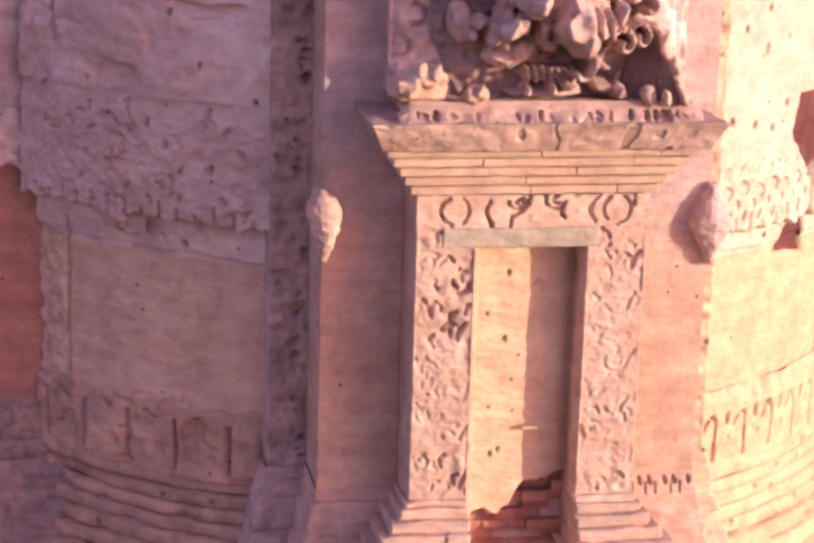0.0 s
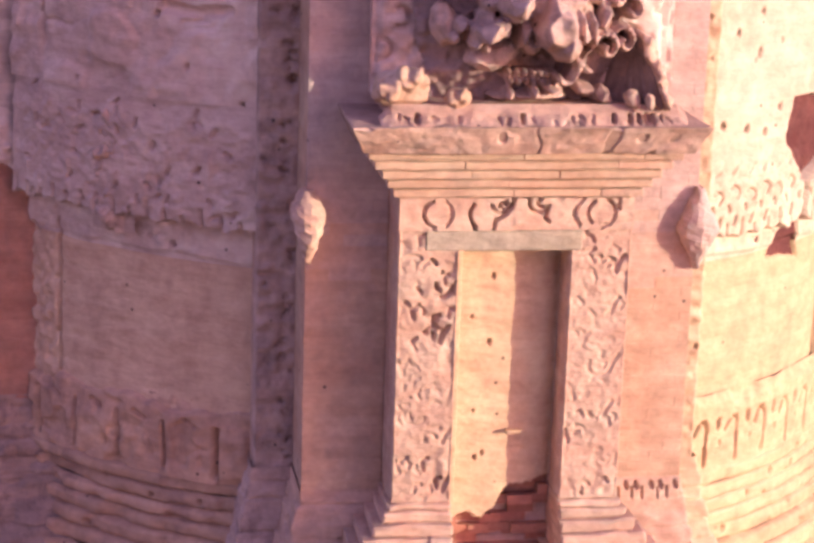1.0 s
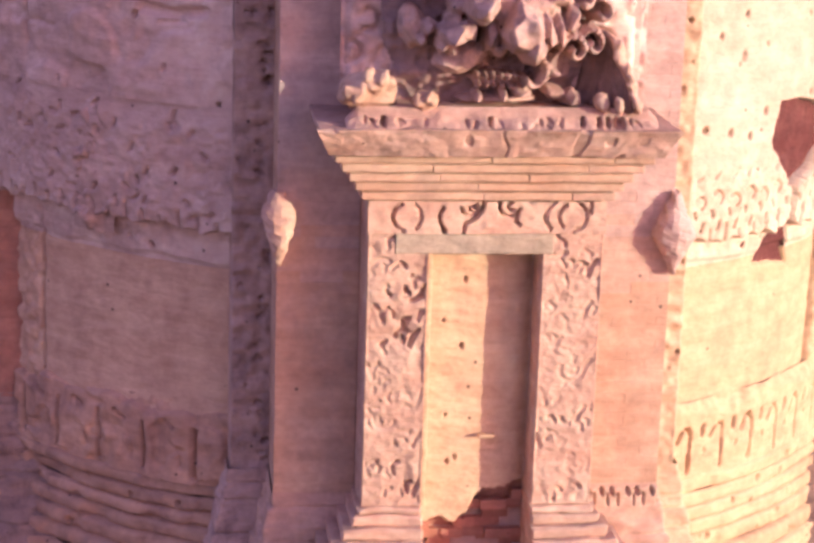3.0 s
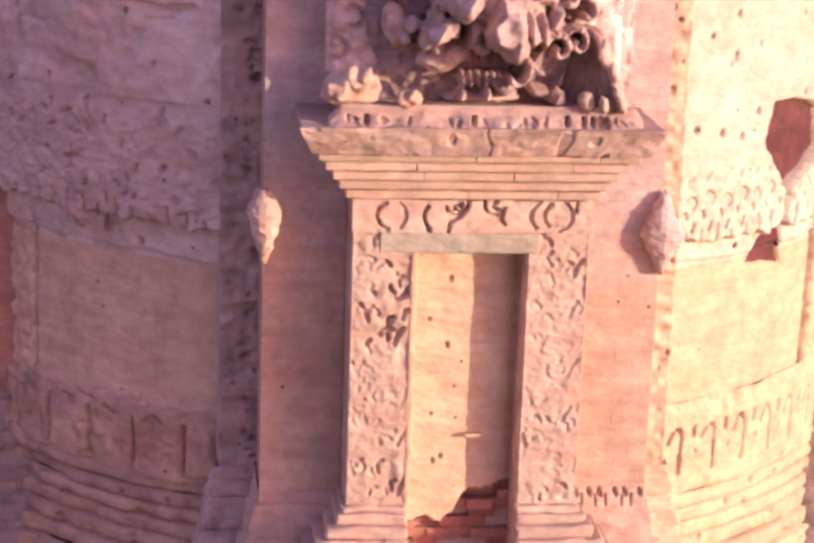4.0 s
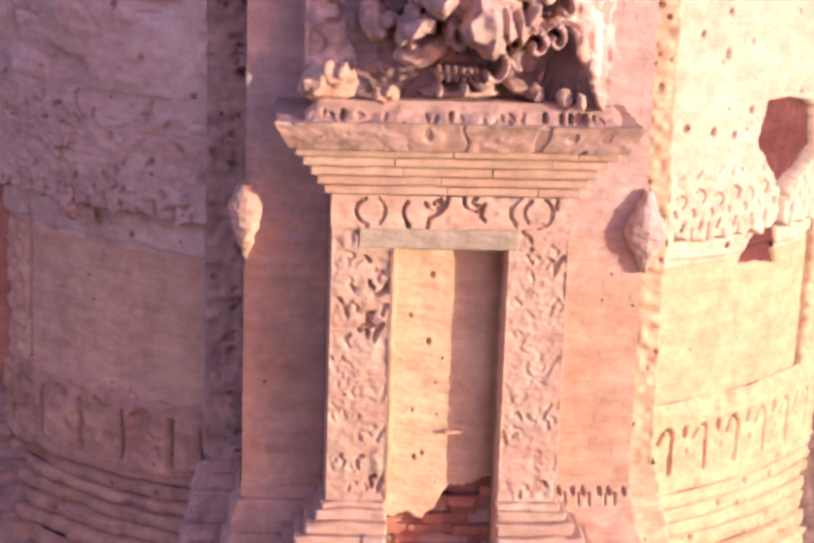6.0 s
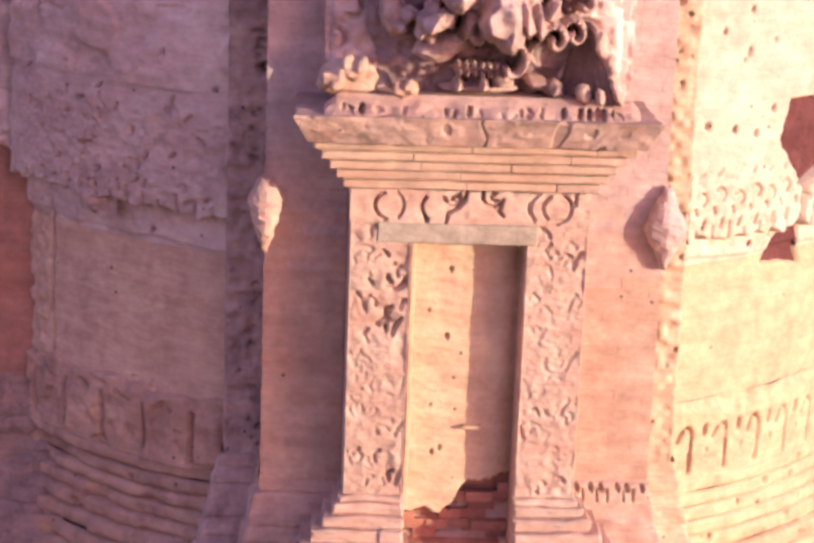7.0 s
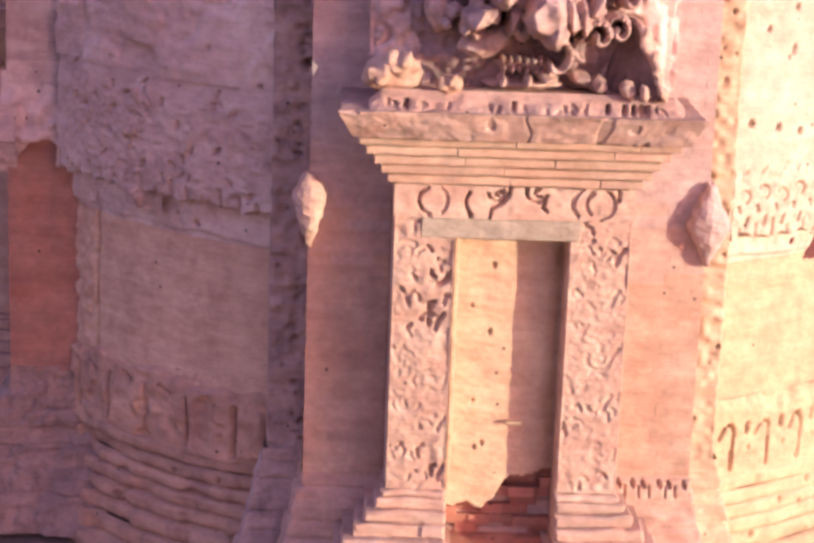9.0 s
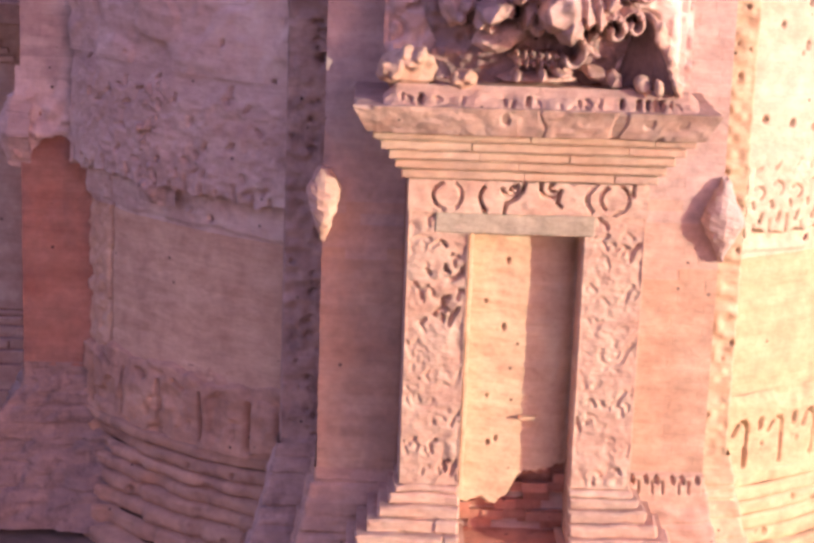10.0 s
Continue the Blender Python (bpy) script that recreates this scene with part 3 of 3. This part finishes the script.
    for v in bm.verts:
        v.co += (noise.noise_vector(v.co * 4) + .7 * noise.noise_vector(v.co * 12)) * .014
    part("cornice_slab", bm, M_SLAB, p, "chipped projecting slab")
    def slab_face(U, V):
        d = .010 + rough(U, V, .18, .010, seed + 21) + rough(U, V * 2, .07, .006, seed + 22) + rough(U, V, .03, .003, seed + 23)
        d += cut(np.abs(U - .03 - .02 * np.sin(V * 30)), .002, .02, .006)
        d += rough(U, V * 3, .30, .012, seed + 25)
        d = d - .03 * np.clip((rough(U, V, .10, 1, seed + 24) - .55) * 4, 0, 1)
        q = np.clip((.18 - V) / .19, 0, 1)
        k = (1 - .085 * q)
        return flat(U * k, -.41 + .12 * q - d, 2.424 + V)
    part("slab_carving", grid(steps(-1.10, 1.10, .009), steps(.0, .18, .009), slab_face), M_SLAB, p, "rough broken slab edge", smooth=True)
    bm = bmesh.new()
    block(bm, -.84, .90, -.20, .45, 2.585, 2.695, .012, .008, 14)
    part("crest_course", bm, M_PORTAL, p)

    def crest(U, V):
        d = (rough(U, V, .09, .020, seed + 7) + rough(U, V, .035, .010, seed + 8)) * np.where(V > .10, .4, 1)
        rng = random.Random(seed)
        for k in range(24):
            x, z = rng.uniform(-.86, .86), rng.uniform(.03, .07)
            a = rng.uniform(.6, 2.5)
            d += cut(stroke(U, V, [(x, z), (x + .03 * math.cos(a), z + .03 * math.sin(a))]), rng.uniform(.003, .007), rng.uniform(.015, .04), .010)
        for x, w_ in ((.50, .010), (.60, .012), (.655, .010), (.70, .014), (.735, .013), (-.06, .012), (-.70, .011)):
            d += cut(stroke(U, V, [(x, .05), (x + .006, .095)]), w_, .09, .006)
        return flat(U, -.37 + V * .95 - d * np.clip((.16 - V) / .03, .3, 1), 2.575 + V * .78 * np.clip((.97 - np.abs(U - .035)) / .14 + .35, 0, 1))
    part("crest_carving", grid(steps(-.92, .97, .008), steps(0, .17, .008), crest), M_SLAB, p, "row of worn carving", smooth=True)
    # back of the niche: plaster broken away raggedly at the foot
    part("panel_core", block(bmesh.new(), -.36, .325, .30, .45, .16, 1.80, .0), M_PANEL, p)

    def foot_of(U):
        return np.interp(U, (-.36, -.22, -.10, -.03, .02, .06, .20, .36), (-.13, -.12, -.13, -.06, .05, .10, .09, .14)) + rough(U, U * 0, .05, .022, seed + 91) + rough(U, U * 0, .02, .01, seed + 92)

    def panel(U, V):
        foot = foot_of(U)
        d = rough(U, V, .22, .007, seed + 93) + rough(U, V * 4, .14, .004, seed + 94) + rough(U, V, .04, .002, seed + 95)
        for x, z, r_ in ((-.10, 1.08, .011), (-.09, 1.52, .009), (-.17, .30, .008), (-.12, .33, .008), (-.22, 1.25, .006), (-.19, .62, .005)):
            d += cut(np.hypot(U - x, (V - z) * .7), r_, .05, .007)
        e = V - foot
        return flat(U, .225 - d + .07 * np.clip((.022 - e) / .02, 0, 1) + .06 * np.clip((U - .23) / .11, 0, 1) ** 2, V)

    def fallen(U, V):
        return V < foot_of(U) - .004
    part("back_panel", grid(steps(-.36, .352, .009), steps(-.2, 1.80, .009), panel, fallen), M_PANEL, p, "ochre plaster broken away at its foot", smooth=True)
    # added piece that catches the sun, for a lit dash in the niche's shade
    part("chip", block(bmesh.new(), .03, .14, .165, .26, .478, .500, .004, .004, 3), M_PANEL, p, "added chip that catches a dash of sun")
    # slab behind the mask
    def slab(U, V):
        d = rough(U, V * .7, .09, .022, seed + 9) + rough(U, V, .04, .018, seed + 10)
        for k in range(14):
            s_ = 1 if k % 2 else -1
            d += cut(ring(U, V, s_ * (.66 + .10 * (k % 3)), .10 + .10 * k, .06, -120, 120), .010, .045)
        d -= .05 * np.clip((np.abs(U) - .86) / .03, 0, 1)
        return flat(U, .10 - d, 2.68 + V)
    bm = bmesh.new()
    block(bm, -.90, .95, .15, .45, 2.66, 4.2, .02)
    sl = part("back_slab", bm, M_UPPER, p)
    part("carving", grid(steps(-.92, .97, .012), steps(0, 1.5, .012), slab), M_UPPER, sl, "worn leaf carving", smooth=True)
    # dark sheet that stands in for the shade behind the mask
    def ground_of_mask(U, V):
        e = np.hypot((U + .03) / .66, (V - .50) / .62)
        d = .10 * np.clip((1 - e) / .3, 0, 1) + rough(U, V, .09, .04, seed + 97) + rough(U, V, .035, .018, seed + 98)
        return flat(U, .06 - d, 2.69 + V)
    part("mask_ground", grid(steps(-.70, .62, .012), steps(0, 1.0, .012), ground_of_mask, lambda U, V: np.hypot((U + .03) / .66, (V - .50) / .62) + rough(U, V, .08, .06, seed + 99) > 1), M_DEEP_SHADE, p, "stone behind the mask, coloured as deep shade", smooth=True)
    # plinth
    z = .08
    for k, (x, y, h) in enumerate(((.765, -.02, .05), (.80, -.045, .07), (.86, -.09, .075), (.93, -.14, .08), (1.0, -.2, .10), (1.06, -.25, .2), (1.12, -.3, .5))):
        for s in (-1, 1):
            bm = bmesh.new()
            x0, x1 = sorted((s * (.352 if k < 5 else .30), s * x))
            block(bm, x0, x1 if s < 0 else x1 - .02, y + .02, .45, z - h, z - .004, 0)
            row = part("plinth_course", bm, M_PORTAL, p)
            rng = random.Random(seed + 10 * k + s)
            at = x0
            while at < x1 - .01:
                to = min(x1, at + rng.choice((.42, .75, .55)))
                to = x1 if x1 - to < .09 else to
                out = rng.uniform(-.01, .012)
                part("brick", block(bmesh.new(), at + .0005 + (out if at == x0 and s < 0 else 0), to - .0005 + (out if to == x1 and s > 0 else 0), y + out, y + .25, z - h + .0005, z - .001, .014, .018, 4),
                     M_PORTAL, row)
                at = to
        z -= h
    bm = bmesh.new()
    block(bm, -.36, .36, .38, .5, -1.0, .30, .0)
    part("cavity_back", bm, M_RAW, p)
    bm = bmesh.new()
    block(bm, -.352, .352, -.05, .45, -1.0, -.32, .015, .012, 6)
    part("sill", bm, M_RAW, p, "broken brick sill")
    return p


# ---- carved mask over the niche: one plain mesh ----
def blob(bm, x, y, z, sx, sy, sz, turn=0.0, lump=.22, fineness=2):
    r = bmesh.ops.create_icosphere(bm, subdivisions=fineness, radius=1)
    rot = Matrix.Rotation(radians(turn), 3, "Y")
    for v in r["verts"]:
        n_ = 1 + lump * noise.noise(v.co * 1.7 + Vector((x * 9, y * 9, z * 9)))
        c = rot @ Vector((v.co.x * sx * n_, v.co.y * sy * n_, v.co.z * sz * n_))
        v.co = c + Vector((x, y - C, z))


def lump(bm, x, y, z, sx, sy, sz, turn=0.0, uneven=.22, fineness=2):
    """A boss of a deep relief, rooted in the ground behind it."""
    half = (.06 - (y - sy)) / 2
    blob(bm, x, .06 - half, z, sx * 1.15, half, sz * 1.15, turn, uneven, fineness)


def curl(bm, x, y, z, r, r0, r1, a0, a1, thick):
    """A curled lock: a tapering arc of beads."""
    n = 14
    for k in range(n + 1):
        q = k / n
        a = radians(a0 + (a1 - a0) * 1.3 * q)
        rr = r0 + (r1 * .35 - r0) * q
        lump(bm, x + rr * math.cos(a), y - .04 * q, z + rr * 1.2 * math.sin(a), thick * (1 - .35 * q), thick * 1.6, thick * (1 - .35 * q), fineness=1)


def fuse(ob, cell, wear):
    """Melts the pieces of a carving into one worn skin."""
    md = ob.modifiers.new("skin", "REMESH")
    md.mode, md.voxel_size = "VOXEL", cell
    me = bpy.data.meshes.new_from_object(ob.evaluated_get(bpy.context.evaluated_depsgraph_get()))
    ob.modifiers.clear()
    ob.data = me
    co, no = np.zeros(len(me.vertices) * 3), np.zeros(len(me.vertices) * 3)
    me.vertices.foreach_get("co", co)
    me.vertex_normals.foreach_get("vector", no)
    co, no = co.reshape(-1, 3), no.reshape(-1, 3)
    k = np.array([noise.noise(Vector(p) * 9) * wear + noise.noise(Vector(p) * 24) * wear * .6 for p in co])
    me.vertices.foreach_set("co", (co + no * k[:, None]).ravel())
    me.polygons.foreach_set("use_smooth", [True] * len(me.polygons))
    return ob


def mask(angle):
    bm = bmesh.new()
    blob(bm, .0, .10, 3.56, .50, .40, .30, lump=.2)              # skull, leaning out over the mouth
    blob(bm, .08, -.14, 3.34, .28, .30, .16, lump=.3)           # brow
    lump(bm, -.15, -.57, 3.34, .095, .09, .10, 10, .3)           # jewel on the forehead
    lump(bm, -.15, -.46, 3.27, .05, .08, .05)
    lump(bm, .09, -.52, 3.21, .125, .16, .14, 18, .3)            # nose
    lump(bm, .15, -.55, 3.10, .085, .10, .085, -20, .35)
    lump(bm, .02, -.50, 3.13, .05, .09, .06, 20, .3, 1)
    lump(bm, -.29, -.42, 3.17, .105, .13, .075, -12, .35, 1)     # eyes and the folds under them
    lump(bm, -.21, -.44, 3.19, .06, .09, .07, 25, .35, 1)
    lump(bm, -.35, -.36, 3.10, .045, .09, .065, 15, .4, 1)
    lump(bm, -.31, -.38, 3.07, .035, .07, .05, -30, .4, 1)
    lump(bm, -.47, -.24, 3.10, .038, .06, .04, 0, .3, 1)
    lump(bm, -.43, -.24, 3.18, .05, .08, .05, 0, .4, 1)
    lump(bm, -.08, -.42, 3.15, .045, .10, .10, 12, .3, 1)
    lump(bm, -.03, -.40, 3.06, .04, .07, .05, -35, .3, 1)
    lump(bm, -.24, -.18, 3.00, .15, .14, .085, -15, .25)         # hanging cheek
    lump(bm, -.16, -.24, 3.05, .03, .07, .09, 0, .3, 1)
    lump(bm, -.53, -.10, 3.18, .07, .09, .12, 0, .4)
    lump(bm, .25, -.44, 3.20, .042, .12, .13, -12, .3, 1)        # folds beside the nose
    lump(bm, .33, -.40, 3.18, .036, .11, .13, -8, .3, 1)
    lump(bm, .41, -.36, 3.25, .045, .10, .10, 20, .35, 1)
    curl(bm, .43, -.34, 3.07, 0, .085, .05, 150, -120, .030)     # curled locks and lips
    curl(bm, .55, -.28, 3.10, 0, .075, .045, 130, -140, .028)
    curl(bm, .18, -.30, 2.92, 0, .11, .115, 75, -85, .032)
    curl(bm, .34, -.30, 2.96, 0, .07, .09, 100, 230, .026)
    curl(bm, .60, -.20, 3.28, 0, .10, .06, 160, -60, .034)
    curl(bm, .48, -.28, 3.36, 0, .09, .05, 200, -40, .034)
    curl(bm, .66, -.12, 3.44, 0, .12, .06, 160, -60, .04)
    curl(bm, -.46, -.14, 3.42, 0, .13, .06, 20, 240, .05)
    lump(bm, .30, -.36, 3.40, .10, .12, .08, 0, .35, 1)
    lump(bm, .06, -.34, 3.52, .22, .16, .12, 0, .3)
    for k in range(7):                                           # two rows of teeth
        x = -.125 + k * .046
        lump(bm, x, -.20 - .03 * math.sin(k * .52), 2.89, .017, .04, .020, fineness=1)
        lump(bm, x + .01, -.18 - .03 * math.sin(k * .52), 2.835, .016, .04, .024, fineness=1)
    lump(bm, .02, -.04, 2.865, .17, .10, .04)
    lump(bm, -.12, -.22, 2.765, .030, .06, .038, 0, .3, 1)       # lower jaw
    lump(bm, .03, -.24, 2.775, .030, .06, .050, 0, .3, 1)
    lump(bm, .15, -.22, 2.79, .07, .07, .03, 12, .3, 1)
    lump(bm, .0, -.06, 2.74, .22, .12, .03)
    lump(bm, .46, -.16, 2.75, .055, .08, .055, 0, .3, 1)
    lump(bm, .36, -.08, 2.78, .10, .09, .045, 25, .3, 1)
    rng = random.Random(17)
    for k in range(46):
        x, z = rng.uniform(-.30, .66), rng.uniform(3.08, 3.6)
        y = .10 - .40 * math.sqrt(max(.05, 1 - ((x + .02) / .66) ** 2 - ((z - 3.42) / .5) ** 2))
        s_ = rng.uniform(.025, .06)
        lump(bm, x, y - .05, z, s_, s_ * 1.5, s_ * rng.uniform(.6, 1.3), rng.uniform(-50, 50), .45, 1)
    rng = random.Random(7)
    for k in range(26):
        a = rng.uniform(.0, math.pi)
        blob(bm, .02 + .60 * math.cos(a), -.04 + rng.uniform(-.1, .06), 3.42 + .48 * math.sin(a), rng.uniform(.05, .08), .09, rng.uniform(.05, .10), rng.uniform(-40, 40), .3)
    ob = fuse(part("carved_mask", bm, M_KALA, None), .0095, .008)
    ob.matrix_world = pose(0, C, 0, 0, 0, angle)
    return tagged(ob, "weathered carved stone monster mask above the niche", "carving", "masks over the niches")


def wing(turn=0):
    """A three-cornered wing beside the mask: its plain flank slants back to the mask, its rim is lumpy."""
    bm, flank = bmesh.new(), bmesh.new()
    for k in range(40):
        q = k / 39                                               # from the foot up to the tip
        lo, hi, z = .52 + .12 * q, .84 - .16 * q, 2.70 + .42 * q
        n_ = 9
        for i in range(n_):
            u = i / (n_ - 1)
            x = lo + (hi - lo) * u
            y = .02 - (.40 - .12 * q) * u ** 1.1
            blob(bm if u > .9 else flank, x, (y + .14) / 2, z, .028, abs(.14 - y) / 2 + .01, .026, 0, .1, 1)
    rng = random.Random(23)
    for k in range(22):
        q = rng.random()
        blob(bm, .84 - .16 * q + rng.uniform(-.02, .03), -.34 + .12 * q + rng.uniform(-.03, .08), 2.71 + .42 * q, rng.uniform(.018, .035), rng.uniform(.03, .05), rng.uniform(.02, .05), rng.uniform(-60, 60), .4, 1)
    blob(bm, .62, -.24, 2.75, .05, .07, .075, -25, .3, 1)
    blob(bm, .71, -.32, 2.74, .035, .05, .06, -15, .3, 1)
    rim = fuse(part("rim", bm, M_PORTAL, None, "pale lumpy rim"), .012, .007)
    # the flank's shade is in its colour
    flank_ = fuse(part("flank", flank, M_DEEP_SHADE, None, "flank coloured as deep shade"), .012, .006)
    ob = new("wing_ornament")
    ob.matrix_world = pose(0, C, 0, 0, 0, turn)
    rim.parent = flank_.parent = ob
    return tagged(ob, "three-cornered carved wing with a pale rim beside the mask", "ornament")


def antefix(x, y, z, size, seed, label, turn=0):
    """A small leafy corner ornament."""
    bm = bmesh.new()
    rng = random.Random(seed)
    blob(bm, x, y, z + size * .33, size * .58, size * .45, size * .42, 0, lump=.25)
    for k in range(16):
        a, q = rng.uniform(-.3, math.pi + .3), rng.uniform(.15, .46)
        blob(bm, x + size * q * math.cos(a), y - size * rng.uniform(.2, .5), z + size * (.30 + q * .85 * math.sin(a)), size * rng.uniform(.13, .22), size * .22, size * rng.uniform(.13, .20), rng.uniform(-50, 50), .4, 1)
    ob = fuse(part("antefix", bm, M_BRICK, None), .009, .010)
    ob.matrix_world = pose(0, C, 0, 0, 0, turn)
    return tagged(ob, label, "ornament")


def corner_ornament(s, x, half, tip, top, widest, bulge, label):
    """Pointed leaf-shaped block on the corner of a bay."""
    bm = bmesh.new()
    rows_, seg = 24, 16
    loops = []
    for i in range(rows_ + 1):
        q = i / rows_
        w = half * (min(q / widest, (1 - q) / (1 - widest) * .9 + .18, 1) ** bulge) + .006
        loop = []
        for k in range(seg):
            a = 2 * math.pi * k / seg
            p = Vector((w * math.cos(a), -(.05 + .085 * math.sin(q * math.pi)) * math.sin(a) if math.sin(a) > 0 else .10, 0))
            p += noise.noise_vector(Vector((p.x * 20 + s * 3, p.y * 20, q * 12))) * .018
            loop.append(bm.verts.new((s * x + p.x, .37 + p.y - (.07 * math.sin(q * math.pi) if s < 0 and p.y < .09 else 0) - C, tip + q * (top - tip) + p.z)))
        loops.append(loop)
    for A, B in zip(loops, loops[1:]):
        for k in range(seg):
            bm.faces.new((A[k], A[(k + 1) % seg], B[(k + 1) % seg], B[k]))
    bm.faces.new(loops[0])
    bm.faces.new(loops[-1])
    ob = part("corner_ornament", bm, M_PORTAL if s < 0 else M_BRICKTOP, None)
    ob.matrix_world = pose(0, C, 0)
    return tagged(ob, label, "ornament", "leaves on the bay corners")


quarter_wall("wall_southeast", 0, "sunlit pale round brick wall with carved belt", 1, True, 11)
quarter_wall("wall_southwest", -90, "shaded mauve round brick wall with carved belt", -1, True, 31, 34, 66.0)
quarter_wall("wall_northeast", 90, "round brick wall at the back", -1, False, 51, 34, 65.4)
quarter_wall("wall_northwest", 180, "round brick wall at the back", 1, False, 71)
bay("wall_south", 0, "projecting red brick bay behind the niche", 3)
bay("wall_north", 180, "projecting red brick bay at the back", 9)
bay("wall_west", -90, "wide projecting red brick bay in the shade", 5, 2.02, .97, False)
bay("wall_east", 90, "wide projecting red brick bay", 7, 2.02, .97, False)
SIDES = (pose(.57, C, 0, 0, 0, -90), pose(-.57, C, 0, 0, 0, 90), pose(0, C, 0, 0, 0, 180))
niche = portal("niche_portal", 0, "carved brick false door with stepped cornice", "niches of the temple", 3)
kala = mask(0)
for m in SIDES:
    copy_thing(niche, m)
    copy_thing(kala, m)
leaf_l = corner_ornament(-1, 1.262, .106, 1.58, 2.05, .72, .8, "pointed carved leaf on the bay's corner beside shaded wall")
leaf_r = corner_ornament(1, 1.275, .135, 1.52, 2.06, .46, 1.1, "broad lozenge-shaped carved leaf on the bay's sunlit corner")
copy_thing(leaf_r, pose(.57, C - .74, 0.02, 0, 0, -90))
copy_thing(leaf_l, pose(-.57, C - .74, 0, 0, 0, 90))
wing()
antefix(-.78, -.14, 2.69, .31, 2, "orange leafy corner ornament on the cornice")
antefix(-.44, -.20, 2.69, .15, 4, "small worn knob on the cornice")

# ---- top of the body ----
roof = tagged(new("roof"), "stepped brick cornice and dome that close the body", "roof", kind="structure")
for k, (r0, r1, z0, z1) in enumerate(((3.9, 4.0, 4.55, 4.8), (4.15, 4.3, 4.8, 5.0), (4.2, 4.1, 5.0, 5.3), (3.6, 3.3, 5.3, 6.2), (2.9, 2.6, 6.2, 7.2), (2.2, 1.6, 7.2, 8.4))):
    bm = bmesh.new()
    bmesh.ops.create_cone(bm, cap_ends=True, segments=64, radius1=r0, radius2=r1, depth=z1 - z0, matrix=Matrix.Translation((0, C, (z0 + z1) / 2)))
    part("tier", bm, M_BASE, roof)

# ---- bricks of the faces ----
south = bpy.data.objects["wall_south"]
west = bpy.data.objects["wall_west"]
for x0, x1, sd in ((-BW, -.75, 1), (.75, BW, 2)):
    lay_bricks(south, M_BRICK, x0, x1, .03, 4.55, lambda x, z, o: pose(x, BY - C + .022 - o, z), seed=sd, top=M_BRICKTOP)
lay_bricks(west, M_PIER, .97, 1.62, .03, 4.55, lambda x, z, o: pose(2.02 - .022 + o, x - C, z, 0, 0, 90), seed=3, top=M_UPPER, top_from=1.8)
lay_bricks(niche, M_RAW, -.35, .35, -.9, .15, lambda x, z, o: pose(x, .36 - C + .02 - o * 6, z), length=.17, height=.065, seed=5, proud=.018, missing=.2)
